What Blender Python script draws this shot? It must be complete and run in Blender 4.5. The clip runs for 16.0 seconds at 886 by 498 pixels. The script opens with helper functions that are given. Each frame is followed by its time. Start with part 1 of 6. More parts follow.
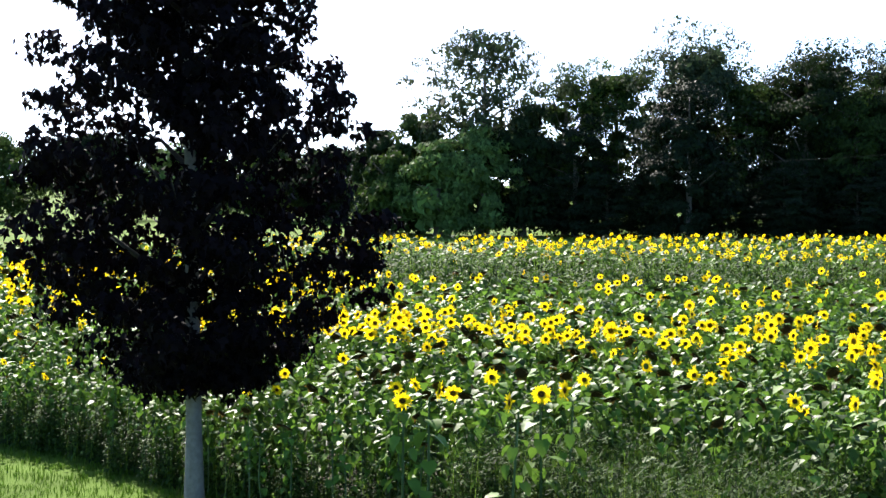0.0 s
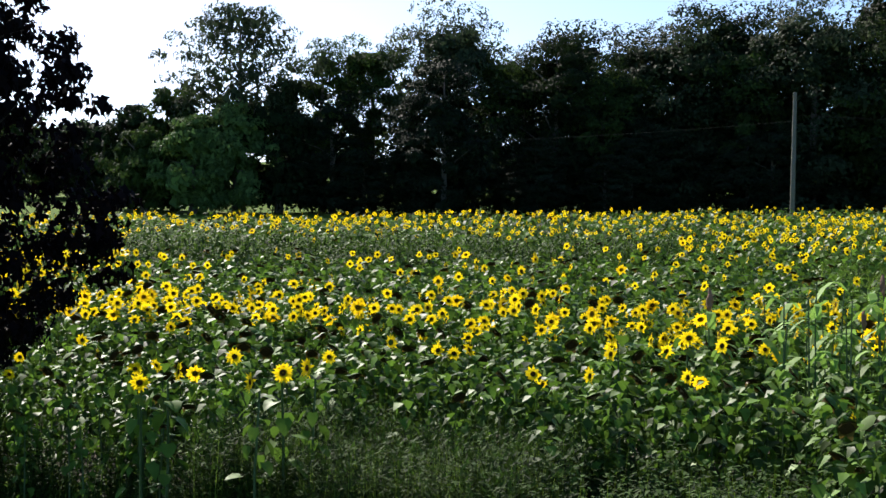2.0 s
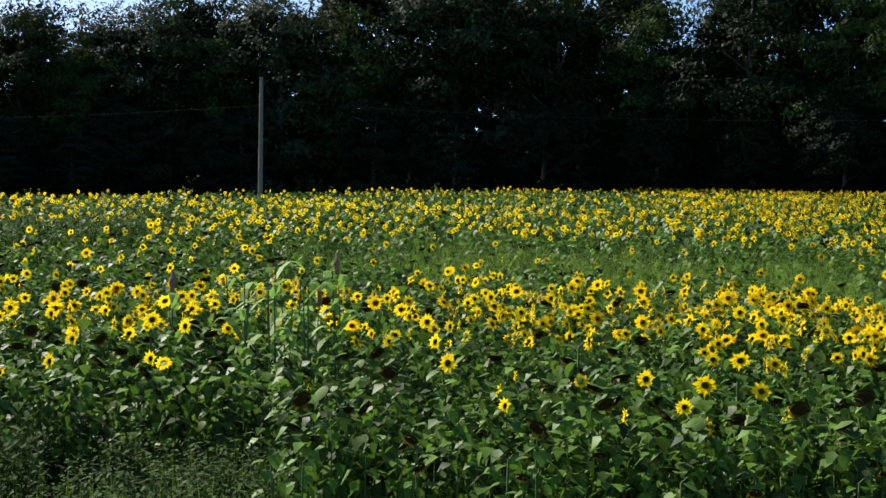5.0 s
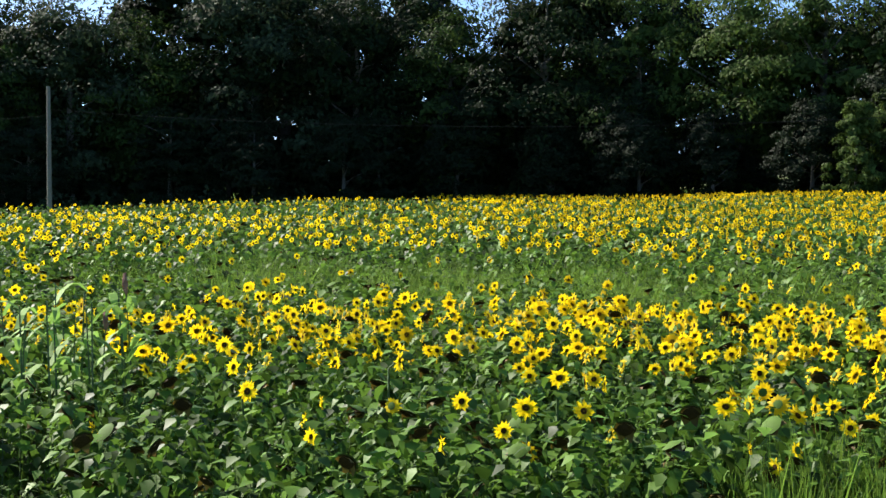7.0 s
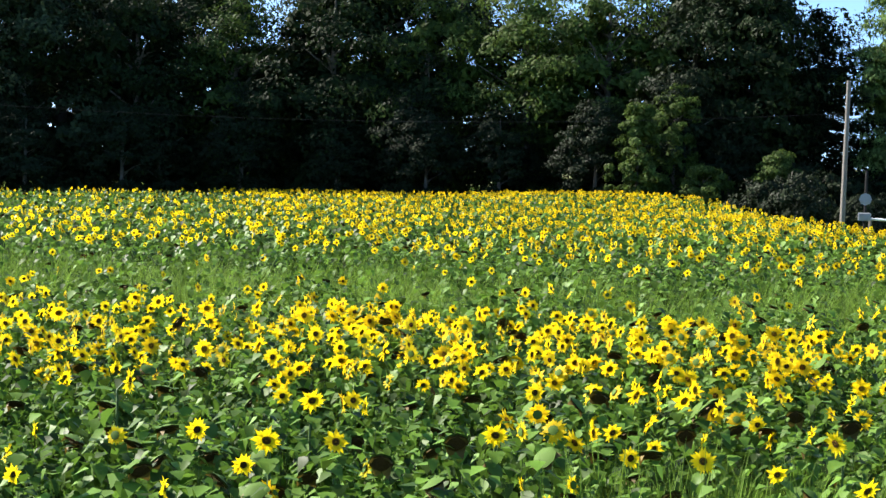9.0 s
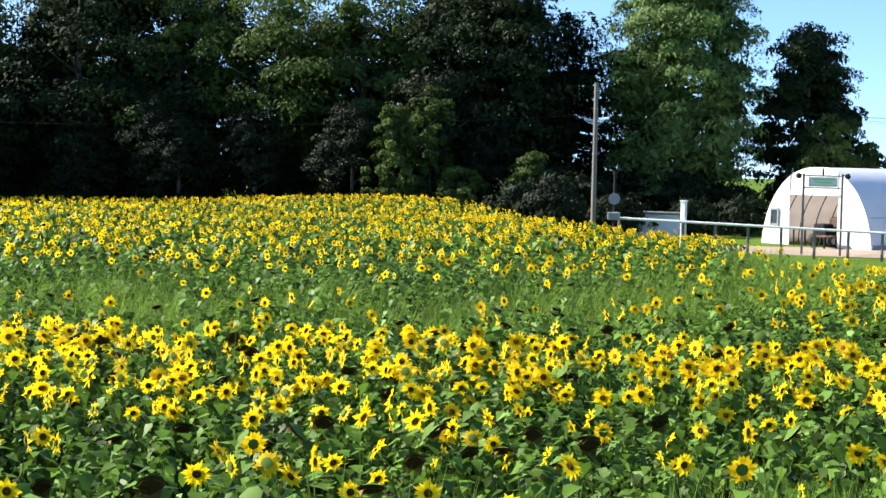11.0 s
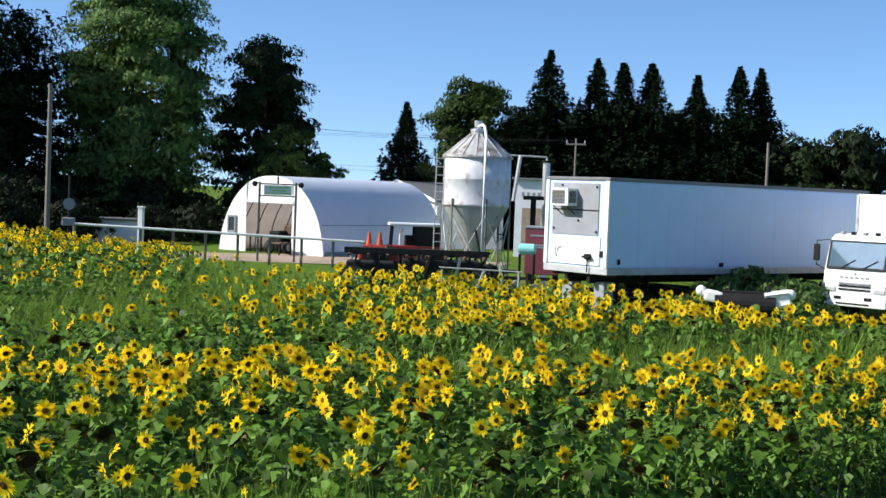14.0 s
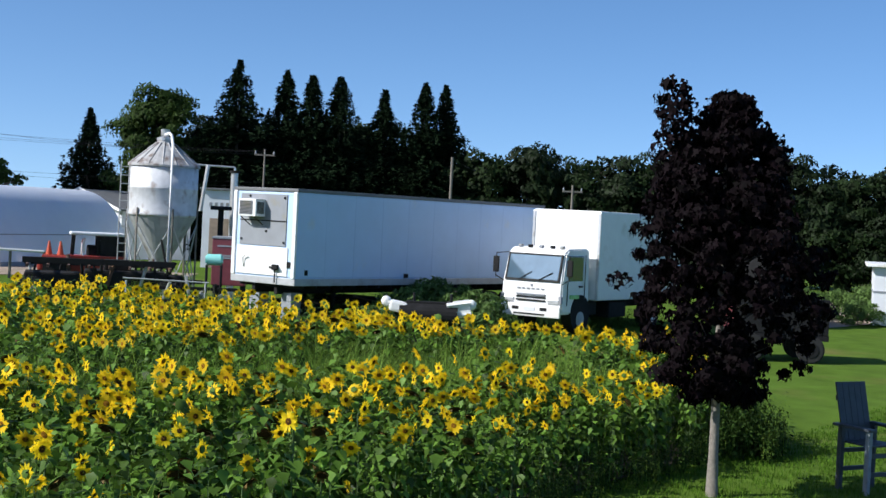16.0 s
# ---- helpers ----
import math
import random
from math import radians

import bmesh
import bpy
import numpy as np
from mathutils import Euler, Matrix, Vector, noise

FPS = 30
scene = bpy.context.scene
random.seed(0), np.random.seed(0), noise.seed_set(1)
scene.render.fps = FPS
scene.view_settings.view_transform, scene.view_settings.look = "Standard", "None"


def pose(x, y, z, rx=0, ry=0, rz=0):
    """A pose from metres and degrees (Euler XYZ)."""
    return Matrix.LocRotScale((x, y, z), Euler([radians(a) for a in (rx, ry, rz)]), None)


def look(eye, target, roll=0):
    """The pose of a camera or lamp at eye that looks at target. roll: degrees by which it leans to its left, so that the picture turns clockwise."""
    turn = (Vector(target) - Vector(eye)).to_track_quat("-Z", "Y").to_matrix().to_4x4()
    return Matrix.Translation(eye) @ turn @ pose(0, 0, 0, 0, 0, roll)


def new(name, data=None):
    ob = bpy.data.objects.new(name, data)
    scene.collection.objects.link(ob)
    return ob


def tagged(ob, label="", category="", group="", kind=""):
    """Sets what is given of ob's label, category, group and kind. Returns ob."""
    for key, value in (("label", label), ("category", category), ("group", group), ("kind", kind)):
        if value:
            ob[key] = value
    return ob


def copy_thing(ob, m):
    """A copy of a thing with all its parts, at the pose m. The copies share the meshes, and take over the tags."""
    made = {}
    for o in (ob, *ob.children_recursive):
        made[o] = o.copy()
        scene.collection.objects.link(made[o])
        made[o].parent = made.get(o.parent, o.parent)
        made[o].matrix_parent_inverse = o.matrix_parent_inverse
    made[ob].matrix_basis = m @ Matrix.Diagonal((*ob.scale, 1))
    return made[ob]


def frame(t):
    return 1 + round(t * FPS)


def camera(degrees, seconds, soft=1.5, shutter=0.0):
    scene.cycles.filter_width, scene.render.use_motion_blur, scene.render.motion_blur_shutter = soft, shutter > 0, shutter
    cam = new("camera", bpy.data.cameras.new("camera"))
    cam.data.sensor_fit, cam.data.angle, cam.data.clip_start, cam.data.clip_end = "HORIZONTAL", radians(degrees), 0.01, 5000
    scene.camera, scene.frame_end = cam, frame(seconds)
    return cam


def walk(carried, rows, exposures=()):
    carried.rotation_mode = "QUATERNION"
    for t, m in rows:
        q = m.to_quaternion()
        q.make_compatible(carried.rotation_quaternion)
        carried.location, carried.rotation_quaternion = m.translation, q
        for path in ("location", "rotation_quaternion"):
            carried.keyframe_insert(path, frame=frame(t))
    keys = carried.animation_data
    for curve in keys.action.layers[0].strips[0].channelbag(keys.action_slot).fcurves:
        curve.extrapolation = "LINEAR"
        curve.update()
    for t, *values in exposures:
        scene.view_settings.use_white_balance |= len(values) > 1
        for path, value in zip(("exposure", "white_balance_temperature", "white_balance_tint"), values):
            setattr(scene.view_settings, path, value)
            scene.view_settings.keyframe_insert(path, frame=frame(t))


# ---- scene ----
cam = camera(35.5, 16.0, soft=1.5)
PATH = [
    (0, (-0.188, -0.138, 3.401), (-0.165, 1.86, 3.306), 0.3),
    (0.5, (-0.132, -0.105, 3.401), (-0.024, 1.889, 3.298), 0.3),
    (1, (-0.069, -0.103, 3.397), (0.106, 1.887, 3.287), 0.3),
    (1.5, (-0.02, -0.095, 3.399), (0.237, 1.885, 3.28), 0.3),
    (2, (-0.021, -0.073, 3.4), (0.346, 1.889, 3.274), 0.5),
    (2.5, (-0.029, -0.06, 3.399), (0.462, 1.874, 3.267), 0.8),
    (3, (-0.039, -0.102, 3.4), (0.573, 1.797, 3.264), 1.0),
    (3.5, (-0.044, -0.128, 3.399), (0.688, 1.728, 3.262), 1.2),
    (4, (-0.022, -0.158, 3.399), (0.825, 1.648, 3.262), 1.3),
    (4.5, (0.0, -0.196, 3.401), (0.957, 1.554, 3.263), 1.4),
    (5, (0.029, -0.236, 3.4), (1.093, 1.452, 3.26), 1.2),
    (7.5, (0.633, 0.649, 3.396), (1.972, 2.13, 3.273), 0.8),
    (8, (0.685, 0.687, 3.397), (2.077, 2.117, 3.271), 1.4),
    (8.5, (0.952, 0.83, 3.399), (2.406, 2.198, 3.271), 1.6),
    (9, (1.682, 1.278, 3.403), (3.191, 2.584, 3.277), 1.7),
    (9.2, (1.973, 1.406, 3.402), (3.5, 2.692, 3.278), 1.6),
    (11.3, (2.727, 1.6, 3.401), (4.471, 2.573, 3.287), 1.2),
    (11.5, (2.75, 1.608, 3.401), (4.517, 2.538, 3.286), 1.3),
    (12, (2.756, 1.6, 3.401), (4.583, 2.405, 3.29), 1.6),
    (12.5, (2.757, 1.585, 3.4), (4.636, 2.261, 3.294), 1.9),
    (13, (2.715, 1.54, 3.398), (4.635, 2.091, 3.3), 1.9),
    (13.5, (2.797, 1.534, 3.4), (4.748, 1.964, 3.31), 2.0),
    (14, (2.823, 1.518, 3.4), (4.797, 1.832, 3.319), 2.2),
    (14.5, (2.8, 1.496, 3.399), (4.789, 1.701, 3.326), 2.3),
    (15, (2.769, 1.479, 3.401), (4.766, 1.574, 3.337), 2.4),
    (15.5, (2.7, 1.46, 3.401), (4.699, 1.443, 3.346), 2.6),
    (16, (2.655, 1.47, 3.4), (4.65, 1.339, 3.355), 2.9),
]

EXPOSURES = [(0, 1.65, 6500, 10), (0.6, 1.22, 6500, 10), (1.5, 0.75, 6500, 10), (3.5, 0.72, 6500, 10), (5, 0.62, 6500, 10), (7.5, 1.27, 6500, 10), (9, 1.54, 6500, 10),
             (12.5, 1.10, 6400, 10), (14.5, 0.54, 6200, 10), (16, 0.37, 6000, 10)]
walk(cam, [(t, look(eye, target, roll)) for t, eye, target, roll in PATH], EXPOSURES)

# ---- world and sun ----
SUN_AZ, SUN_EL = -16.0, 36.0        # degrees clockwise from +y, and above the horizon
world = bpy.data.worlds.new("sky")
scene.world = world
world.use_nodes = True
sky = world.node_tree.nodes.new("ShaderNodeTexSky")
sky.sky_type, sky.sun_disc = "NISHITA", False
sky.sun_elevation, sky.sun_rotation = radians(SUN_EL), radians(SUN_AZ)
sky.air_density, sky.dust_density, sky.ozone_density, sky.altitude = 0.55, 0.7, 0.5, 200
back = world.node_tree.nodes["Background"]
back.inputs["Strength"].default_value = 0.13
up = world.node_tree.nodes.new("ShaderNodeVectorMath")     # looks a little above the haze at the horizon
up.inputs[1].default_value = (0, 0, 0.06)
where = world.node_tree.nodes.new("ShaderNodeTexCoord")
unit = world.node_tree.nodes.new("ShaderNodeVectorMath")
unit.operation = "NORMALIZE"
world.node_tree.links.new(where.outputs["Generated"], up.inputs[0])
world.node_tree.links.new(up.outputs["Vector"], unit.inputs[0])
world.node_tree.links.new(unit.outputs["Vector"], sky.inputs["Vector"])
tone = world.node_tree.nodes.new("ShaderNodeHueSaturation")
tone.inputs["Hue"].default_value, tone.inputs["Saturation"].default_value = 0.497, 1.18
world.node_tree.links.new(sky.outputs["Color"], tone.inputs["Color"])
world.node_tree.links.new(tone.outputs["Color"], back.inputs["Color"])
sun = new("sun", bpy.data.lights.new("sun", "SUN"))
sun.data.energy, sun.data.angle, sun.data.color = 5.0, radians(0.5), (1.0, 0.94, 0.84)
to_sun = Vector((math.sin(radians(SUN_AZ)) * math.cos(radians(SUN_EL)),
                 math.cos(radians(SUN_AZ)) * math.cos(radians(SUN_EL)), math.sin(radians(SUN_EL))))
sun.matrix_world = look((0, 0, 60), Vector((0, 0, 60)) - to_sun)


# ---- materials ----
def material(name, color, rough=0.6, metal=0.0, vary=0.15, scale=6.0, bump=0.0, bump_scale=40.0,
             stain=None, stain_scale=0.8, stain_cut=0.55, by="noise", through_light=0.0, coat=0.0, spec=0.5):
    """A node material: colour varied at two scales, optional stains of another colour, relief, translucency."""
    m = bpy.data.materials.new(name)
    m.use_nodes = True
    nodes, links = m.node_tree.nodes, m.node_tree.links
    bsdf, out = nodes["Principled BSDF"], nodes["Material Output"]
    bsdf.inputs["Roughness"].default_value, bsdf.inputs["Metallic"].default_value = rough, metal
    bsdf.inputs["Specular IOR Level"].default_value = spec
    bsdf.inputs["Coat Weight"].default_value = coat
    coord = nodes.new("ShaderNodeTexCoord")
    fine = nodes.new("ShaderNodeTexNoise")
    fine.inputs["Scale"].default_value, fine.inputs["Detail"].default_value = scale, 5
    links.new(coord.outputs["Object"], fine.inputs["Vector"])
    ramp = nodes.new("ShaderNodeMapRange")
    ramp.inputs["From Min"].default_value, ramp.inputs["From Max"].default_value = 0.25, 0.75
    ramp.inputs["To Min"].default_value, ramp.inputs["To Max"].default_value = 1 - vary, 1 + vary
    links.new(fine.outputs["Fac"], ramp.inputs["Value"])
    value = ramp.outputs["Result"]
    if by in ("island", "object"):
        if by == "island":
            src = nodes.new("ShaderNodeNewGeometry").outputs["Random Per Island"]
        else:
            src = nodes.new("ShaderNodeObjectInfo").outputs["Random"]
        r2 = nodes.new("ShaderNodeMapRange")
        r2.inputs["To Min"].default_value, r2.inputs["To Max"].default_value = 1 - 2 * vary, 1 + 2 * vary
        links.new(src, r2.inputs["Value"])
        mul = nodes.new("ShaderNodeMath")
        mul.operation = "MULTIPLY"
        links.new(value, mul.inputs[0])
        links.new(r2.outputs["Result"], mul.inputs[1])
        value = mul.outputs["Value"]
    tint = nodes.new("ShaderNodeMix")
    tint.data_type, tint.blend_type = "RGBA", "MULTIPLY"
    tint.inputs["Factor"].default_value = 1.0
    tint.inputs["A"].default_value = (*color, 1)
    links.new(value, tint.inputs["B"])
    result = tint.outputs["Result"]
    if stain:
        big = nodes.new("ShaderNodeTexNoise")
        big.inputs["Scale"].default_value, big.inputs["Detail"].default_value = stain_scale, 7
        links.new(coord.outputs["Object"], big.inputs["Vector"])
        cut = nodes.new("ShaderNodeMapRange")
        cut.inputs["From Min"].default_value, cut.inputs["From Max"].default_value = stain_cut, stain_cut + 0.15
        links.new(big.outputs["Fac"], cut.inputs["Value"])
        mix = nodes.new("ShaderNodeMix")
        mix.data_type = "RGBA"
        links.new(cut.outputs["Result"], mix.inputs["Factor"])
        links.new(result, mix.inputs["A"])
        mix.inputs["B"].default_value = (*stain, 1)
        result = mix.outputs["Result"]
    links.new(result, bsdf.inputs["Base Color"])
    if bump:
        rough_tex = nodes.new("ShaderNodeTexNoise")
        rough_tex.inputs["Scale"].default_value, rough_tex.inputs["Detail"].default_value = bump_scale, 6
        links.new(coord.outputs["Object"], rough_tex.inputs["Vector"])
        bn = nodes.new("ShaderNodeBump")
        bn.inputs["Strength"].default_value, bn.inputs["Distance"].default_value = bump, 0.02
        links.new(rough_tex.outputs["Fac"], bn.inputs["Height"])
        links.new(bn.outputs["Normal"], bsdf.inputs["Normal"])
    if through_light:
        glow = nodes.new("ShaderNodeBsdfTranslucent")
        links.new(result, glow.inputs["Color"])
        blend = nodes.new("ShaderNodeMixShader")
        blend.inputs["Fac"].default_value = through_light
        links.new(bsdf.outputs["BSDF"], blend.inputs[1])
        links.new(glow.outputs["BSDF"], blend.inputs[2])
        links.new(blend.outputs["Shader"], out.inputs["Surface"])
    return m


LEAF = material("sunflower_leaf", (0.088, 0.166, 0.022), 0.5, vary=0.36, by="island", through_light=0.32, spec=0.17, scale=3)
STEM = material("sunflower_stem", (0.06, 0.105, 0.03), 0.6, vary=0.2, scale=20)
PETAL = material("sunflower_petal", (0.93, 0.70, 0.010), 0.6, vary=0.10, by="island", through_light=0.46, spec=0.2, scale=8)
GOLD_PETAL = material("golden_petal", (0.94, 0.645, 0.009), 0.6, vary=0.12, by="island", through_light=0.5, spec=0.2, scale=8)
DISC = material("sunflower_disc", (0.150, 0.070, 0.010), 1.0, spec=0.05, vary=0.42, by="island", scale=60, bump=0.6, bump_scale=150)
DARK_DISC = material("ripe_disc", (0.050, 0.030, 0.012), 1.0, spec=0.05, vary=0.3, scale=60, bump=0.6, bump_scale=150)
GOLD_DISC = material("golden_disc", (0.30, 0.150, 0.010), 1.0, spec=0.05, vary=0.35, by="island", scale=60, bump=0.6, bump_scale=150)
SPENT = material("faded_petal", (0.13, 0.085, 0.014), 0.7, vary=0.2, by="island", through_light=0.2)
SEPAL = material("sepal", (0.075, 0.135, 0.022), 0.7, vary=0.2, spec=0.12)
WEED = material("weed_blade", (0.150, 0.245, 0.034), 0.7, vary=0.28, by="island", through_light=0.42, spec=0.2)
HERB = material("herb_leaf", (0.040, 0.078, 0.014), 0.7, vary=0.35, by="island", through_light=0.25, spec=0.12)
SEED = material("seed_head", (0.20, 0.12, 0.07), 0.8, vary=0.25, by="island")
LAWN = material("lawn", (0.082, 0.140, 0.018), 0.9, spec=0.04, vary=0.25, scale=1.2, bump=0.5, bump_scale=60,
                stain=(0.150, 0.140, 0.045), stain_scale=0.22, stain_cut=0.57)
GRASS = material("grass_blade", (0.075, 0.150, 0.014), 0.85, vary=0.2, by="island", through_light=0.25, spec=0.05)
SOIL = material("soil", (0.06, 0.045, 0.028), 0.95, vary=0.3, scale=3, bump=0.7, bump_scale=25)
GRAVEL = material("gravel", (0.33, 0.25, 0.19), 0.95, vary=0.15, scale=5, bump=0.6, bump_scale=120,
                  stain=(0.22, 0.19, 0.13), stain_scale=0.5)
BARK = material("bark", (0.11, 0.095, 0.075), 0.9, vary=0.3, scale=14, bump=0.8, bump_scale=45)
PALE_BARK = material("young_maple_bark", (0.20, 0.18, 0.155), 0.85, vary=0.25, scale=18, bump=0.5, bump_scale=60)
TWIG = material("dark_twig", (0.035, 0.028, 0.024), 0.9, vary=0.25, scale=18, bump=0.4)
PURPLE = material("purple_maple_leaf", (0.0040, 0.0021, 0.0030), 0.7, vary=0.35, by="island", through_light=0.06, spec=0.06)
# sombre puts the shade at the foot of the wood into the leaf colour
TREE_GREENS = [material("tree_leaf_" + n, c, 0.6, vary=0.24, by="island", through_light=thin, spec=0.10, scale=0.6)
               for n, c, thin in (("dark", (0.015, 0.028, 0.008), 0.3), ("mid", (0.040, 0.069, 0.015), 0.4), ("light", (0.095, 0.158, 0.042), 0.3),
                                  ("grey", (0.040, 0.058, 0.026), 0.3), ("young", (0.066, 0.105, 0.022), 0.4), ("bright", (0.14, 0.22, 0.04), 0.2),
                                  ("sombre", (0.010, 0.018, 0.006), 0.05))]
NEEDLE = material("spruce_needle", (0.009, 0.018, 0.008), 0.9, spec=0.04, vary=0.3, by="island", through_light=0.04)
POLE_WOOD = material("weathered_pole", (0.17, 0.155, 0.135), 0.85, vary=0.2, scale=12, bump=0.4)
WIRE = material("wire", (0.02, 0.02, 0.022), 0.9, spec=0.1)
WHITE_PAINT = material("white_paint", (0.78, 0.78, 0.77), 0.45, vary=0.04, scale=3, stain=(0.62, 0.60, 0.55),
                       stain_scale=1.2, stain_cut=0.62)
# white side; the blue of its sky-lit shade is put into the colour
TRAILER_SHADE_BLUE = material("trailer_shade_blue", (0.47, 0.61, 0.82), 0.4, vary=0.04, scale=1.5, stain=(0.60, 0.60, 0.58),
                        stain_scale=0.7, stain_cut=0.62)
GREY_PANEL = material("grey_panel", (0.24, 0.255, 0.28), 0.6, vary=0.10, scale=2, stain=(0.25, 0.24, 0.20), stain_scale=1.6)
PLASTIC = material("hoop_plastic", (0.84, 0.90, 1.0), 0.3, vary=0.04, scale=0.8, through_light=0.28, bump=0.2, bump_scale=4)
GALV = material("galvanised", (0.55, 0.56, 0.57), 0.45, 0.7, vary=0.12, scale=5, stain=(0.36, 0.34, 0.32),
                stain_scale=1.4, stain_cut=0.58)
BIN_WHITE = material("painted_bin", (0.56, 0.57, 0.59), 0.55, 0.1, vary=0.14, scale=4, stain=(0.30, 0.26, 0.24),
                     stain_scale=2.6, stain_cut=0.56)
HOPPER = material("grey_hopper", (0.40, 0.41, 0.42), 0.6, 0.15, vary=0.12, scale=4, stain=(0.27, 0.25, 0.23), stain_scale=1.8)
STAINED_ROOF = material("stained_roof", (0.40, 0.40, 0.40), 0.6, 0.2, vary=0.15, scale=5, stain=(0.17, 0.13, 0.11), stain_scale=2.6, stain_cut=0.5)
# tone of the sheeting's shaded inner face, put into a colour
TAN = material("tan_shaded_inside", (0.82, 0.68, 0.58), 0.8, vary=0.1, scale=1.5, through_light=0.6)
RUST = material("rusty_steel", (0.12, 0.07, 0.05), 0.8, 0.3, vary=0.3, scale=9)
BLACK = material("black_steel", (0.014, 0.014, 0.015), 0.8, 0.0, spec=0.2, vary=0.3, scale=7)
RUBBER = material("rubber", (0.018, 0.018, 0.018), 0.85, vary=0.2, bump=0.3)
GLASS_DARK = material("window_glass", (0.05, 0.07, 0.08), 0.04, vary=0.05, coat=1.0, spec=1.0)
# blue of the reflected sky is put into this half-metallic base
SKY_TINTED_GLASS = material("sky_tinted_windscreen", (0.17, 0.26, 0.33), 0.08, 0.6, vary=0.15, scale=2, coat=1.0)
CAB_GLASS = material("cab_glass", (0.012, 0.014, 0.016), 0.15, vary=0.1, spec=0.3)
RED = material("tractor_red", (0.30, 0.028, 0.018), 0.4, vary=0.15, scale=5, coat=0.3)
ORANGE = material("cone_orange", (0.46, 0.065, 0.02), 0.5, vary=0.06)
MAROON = material("maroon_box", (0.16, 0.035, 0.045), 0.5, vary=0.2)
TEAL = material("teal_drum", (0.25, 0.60, 0.55), 0.5, vary=0.06)
SIGN_GREEN = material("sign_green", (0.30, 0.60, 0.22), 0.5, vary=0.15)
RAIL_WHITE = material("white_rail", (0.70, 0.71, 0.72), 0.5, vary=0.08)
BARN_WHITE = material("barn_white", (0.66, 0.68, 0.72), 0.6, vary=0.06, scale=2)
ROOF_GREY = material("roof_grey", (0.14, 0.145, 0.15), 0.6, 0.2, vary=0.15, scale=3)
CHAIR_GREY = material("grey_resin", (0.045, 0.052, 0.065), 0.5, vary=0.2, scale=8, bump=0.2)
CHAIR_PALE = material("pale_resin", (0.25, 0.27, 0.29), 0.55, vary=0.2, scale=10)


# ---- mesh helpers ----
def mesh_of(name, verts, faces, mats, index=None, smooth=False):
    """A mesh from an array of vertices and an array of equal-sided faces."""
    verts, faces = np.asarray(verts, np.float32), np.asarray(faces, np.int32)
    me = bpy.data.meshes.new(name)
    n, k = faces.shape
    me.vertices.add(len(verts)), me.loops.add(n * k), me.polygons.add(n)
    me.vertices.foreach_set("co", verts.ravel())
    me.loops.foreach_set("vertex_index", faces.ravel())
    me.polygons.foreach_set("loop_start", np.arange(0, n * k, k, dtype=np.int32))
    me.polygons.foreach_set("loop_total", np.full(n, k, np.int32))
    for m in mats:
        me.materials.append(m)
    if index is not None:
        me.polygons.foreach_set("material_index", np.asarray(index, np.int32))
    if smooth:
        me.polygons.foreach_set("use_smooth", np.ones(n, bool))
    me.update()
    me.validate()
    return me


def part(name, bm, mat, parent=None, label="", smooth=False):
    """Links a bmesh as one mesh object under a thing or a part."""
    me = bpy.data.meshes.new(name)
    if smooth:
        for f in bm.faces:
            f.smooth = True
    bm.to_mesh(me)
    bm.free()
    for m in (mat if isinstance(mat, (list, tuple)) else [mat]):
        me.materials.append(m)
    ob = new(name, me)
    ob.parent = parent
    if label:
        tagged(ob, label)
    return ob


def thing(name, m, label, category, group="", kind=""):
    ob = new(name)
    ob.empty_display_size = 0.2
    ob.matrix_world = m
    return tagged(ob, label, category, group, kind)


def box(bm, x0, x1, y0, y1, z0, z1, bevel=0.0, turn=None):
    made = bmesh.ops.create_cube(bm, size=1.0)["verts"]
    for v in made:
        v.co = Vector((x0 + (v.co.x + 0.5) * (x1 - x0), y0 + (v.co.y + 0.5) * (y1 - y0), z0 + (v.co.z + 0.5) * (z1 - z0)))
        if turn:
            v.co = turn @ v.co
    if bevel:
        edges = list({e for v in made for e in v.link_edges})
        bmesh.ops.bevel(bm, geom=edges, offset=bevel, segments=2, affect="EDGES", profile=0.6)
    return bm


def rod(bm, a, b, r0, r1=None, sides=8):
    """A round bar from a to b."""
    a, b = Vector(a), Vector(b)
    r1 = r0 if r1 is None else r1
    m = (b - a).to_track_quat("Z", "Y").to_matrix().to_4x4()
    m.translation = (a + b) / 2
    bmesh.ops.create_cone(bm, cap_ends=True, segments=sides, radius1=max(r0, 1e-4), radius2=max(r1, 1e-4), depth=(b - a).length, matrix=m)
    return bm


def tube(bm, pts, radii, sides=7):
    """A bent tapered tube through points."""
    rings = []
    for i, p in enumerate(pts):
        d = (Vector(pts[min(i + 1, len(pts) - 1)]) - Vector(pts[max(i - 1, 0)])).normalized()
        q = d.to_track_quat("Z", "Y")
        rings.append([bm.verts.new(Vector(p) + q @ Vector((radii[i] * math.cos(2 * math.pi * k / sides),
                                                           radii[i] * math.sin(2 * math.pi * k / sides), 0))) for k in range(sides)])
    for r0, r1 in zip(rings, rings[1:]):
        for k in range(sides):
            bm.faces.new((r0[k], r0[(k + 1) % sides], r1[(k + 1) % sides], r1[k]))
    bm.faces.new(rings[-1])
    return bm


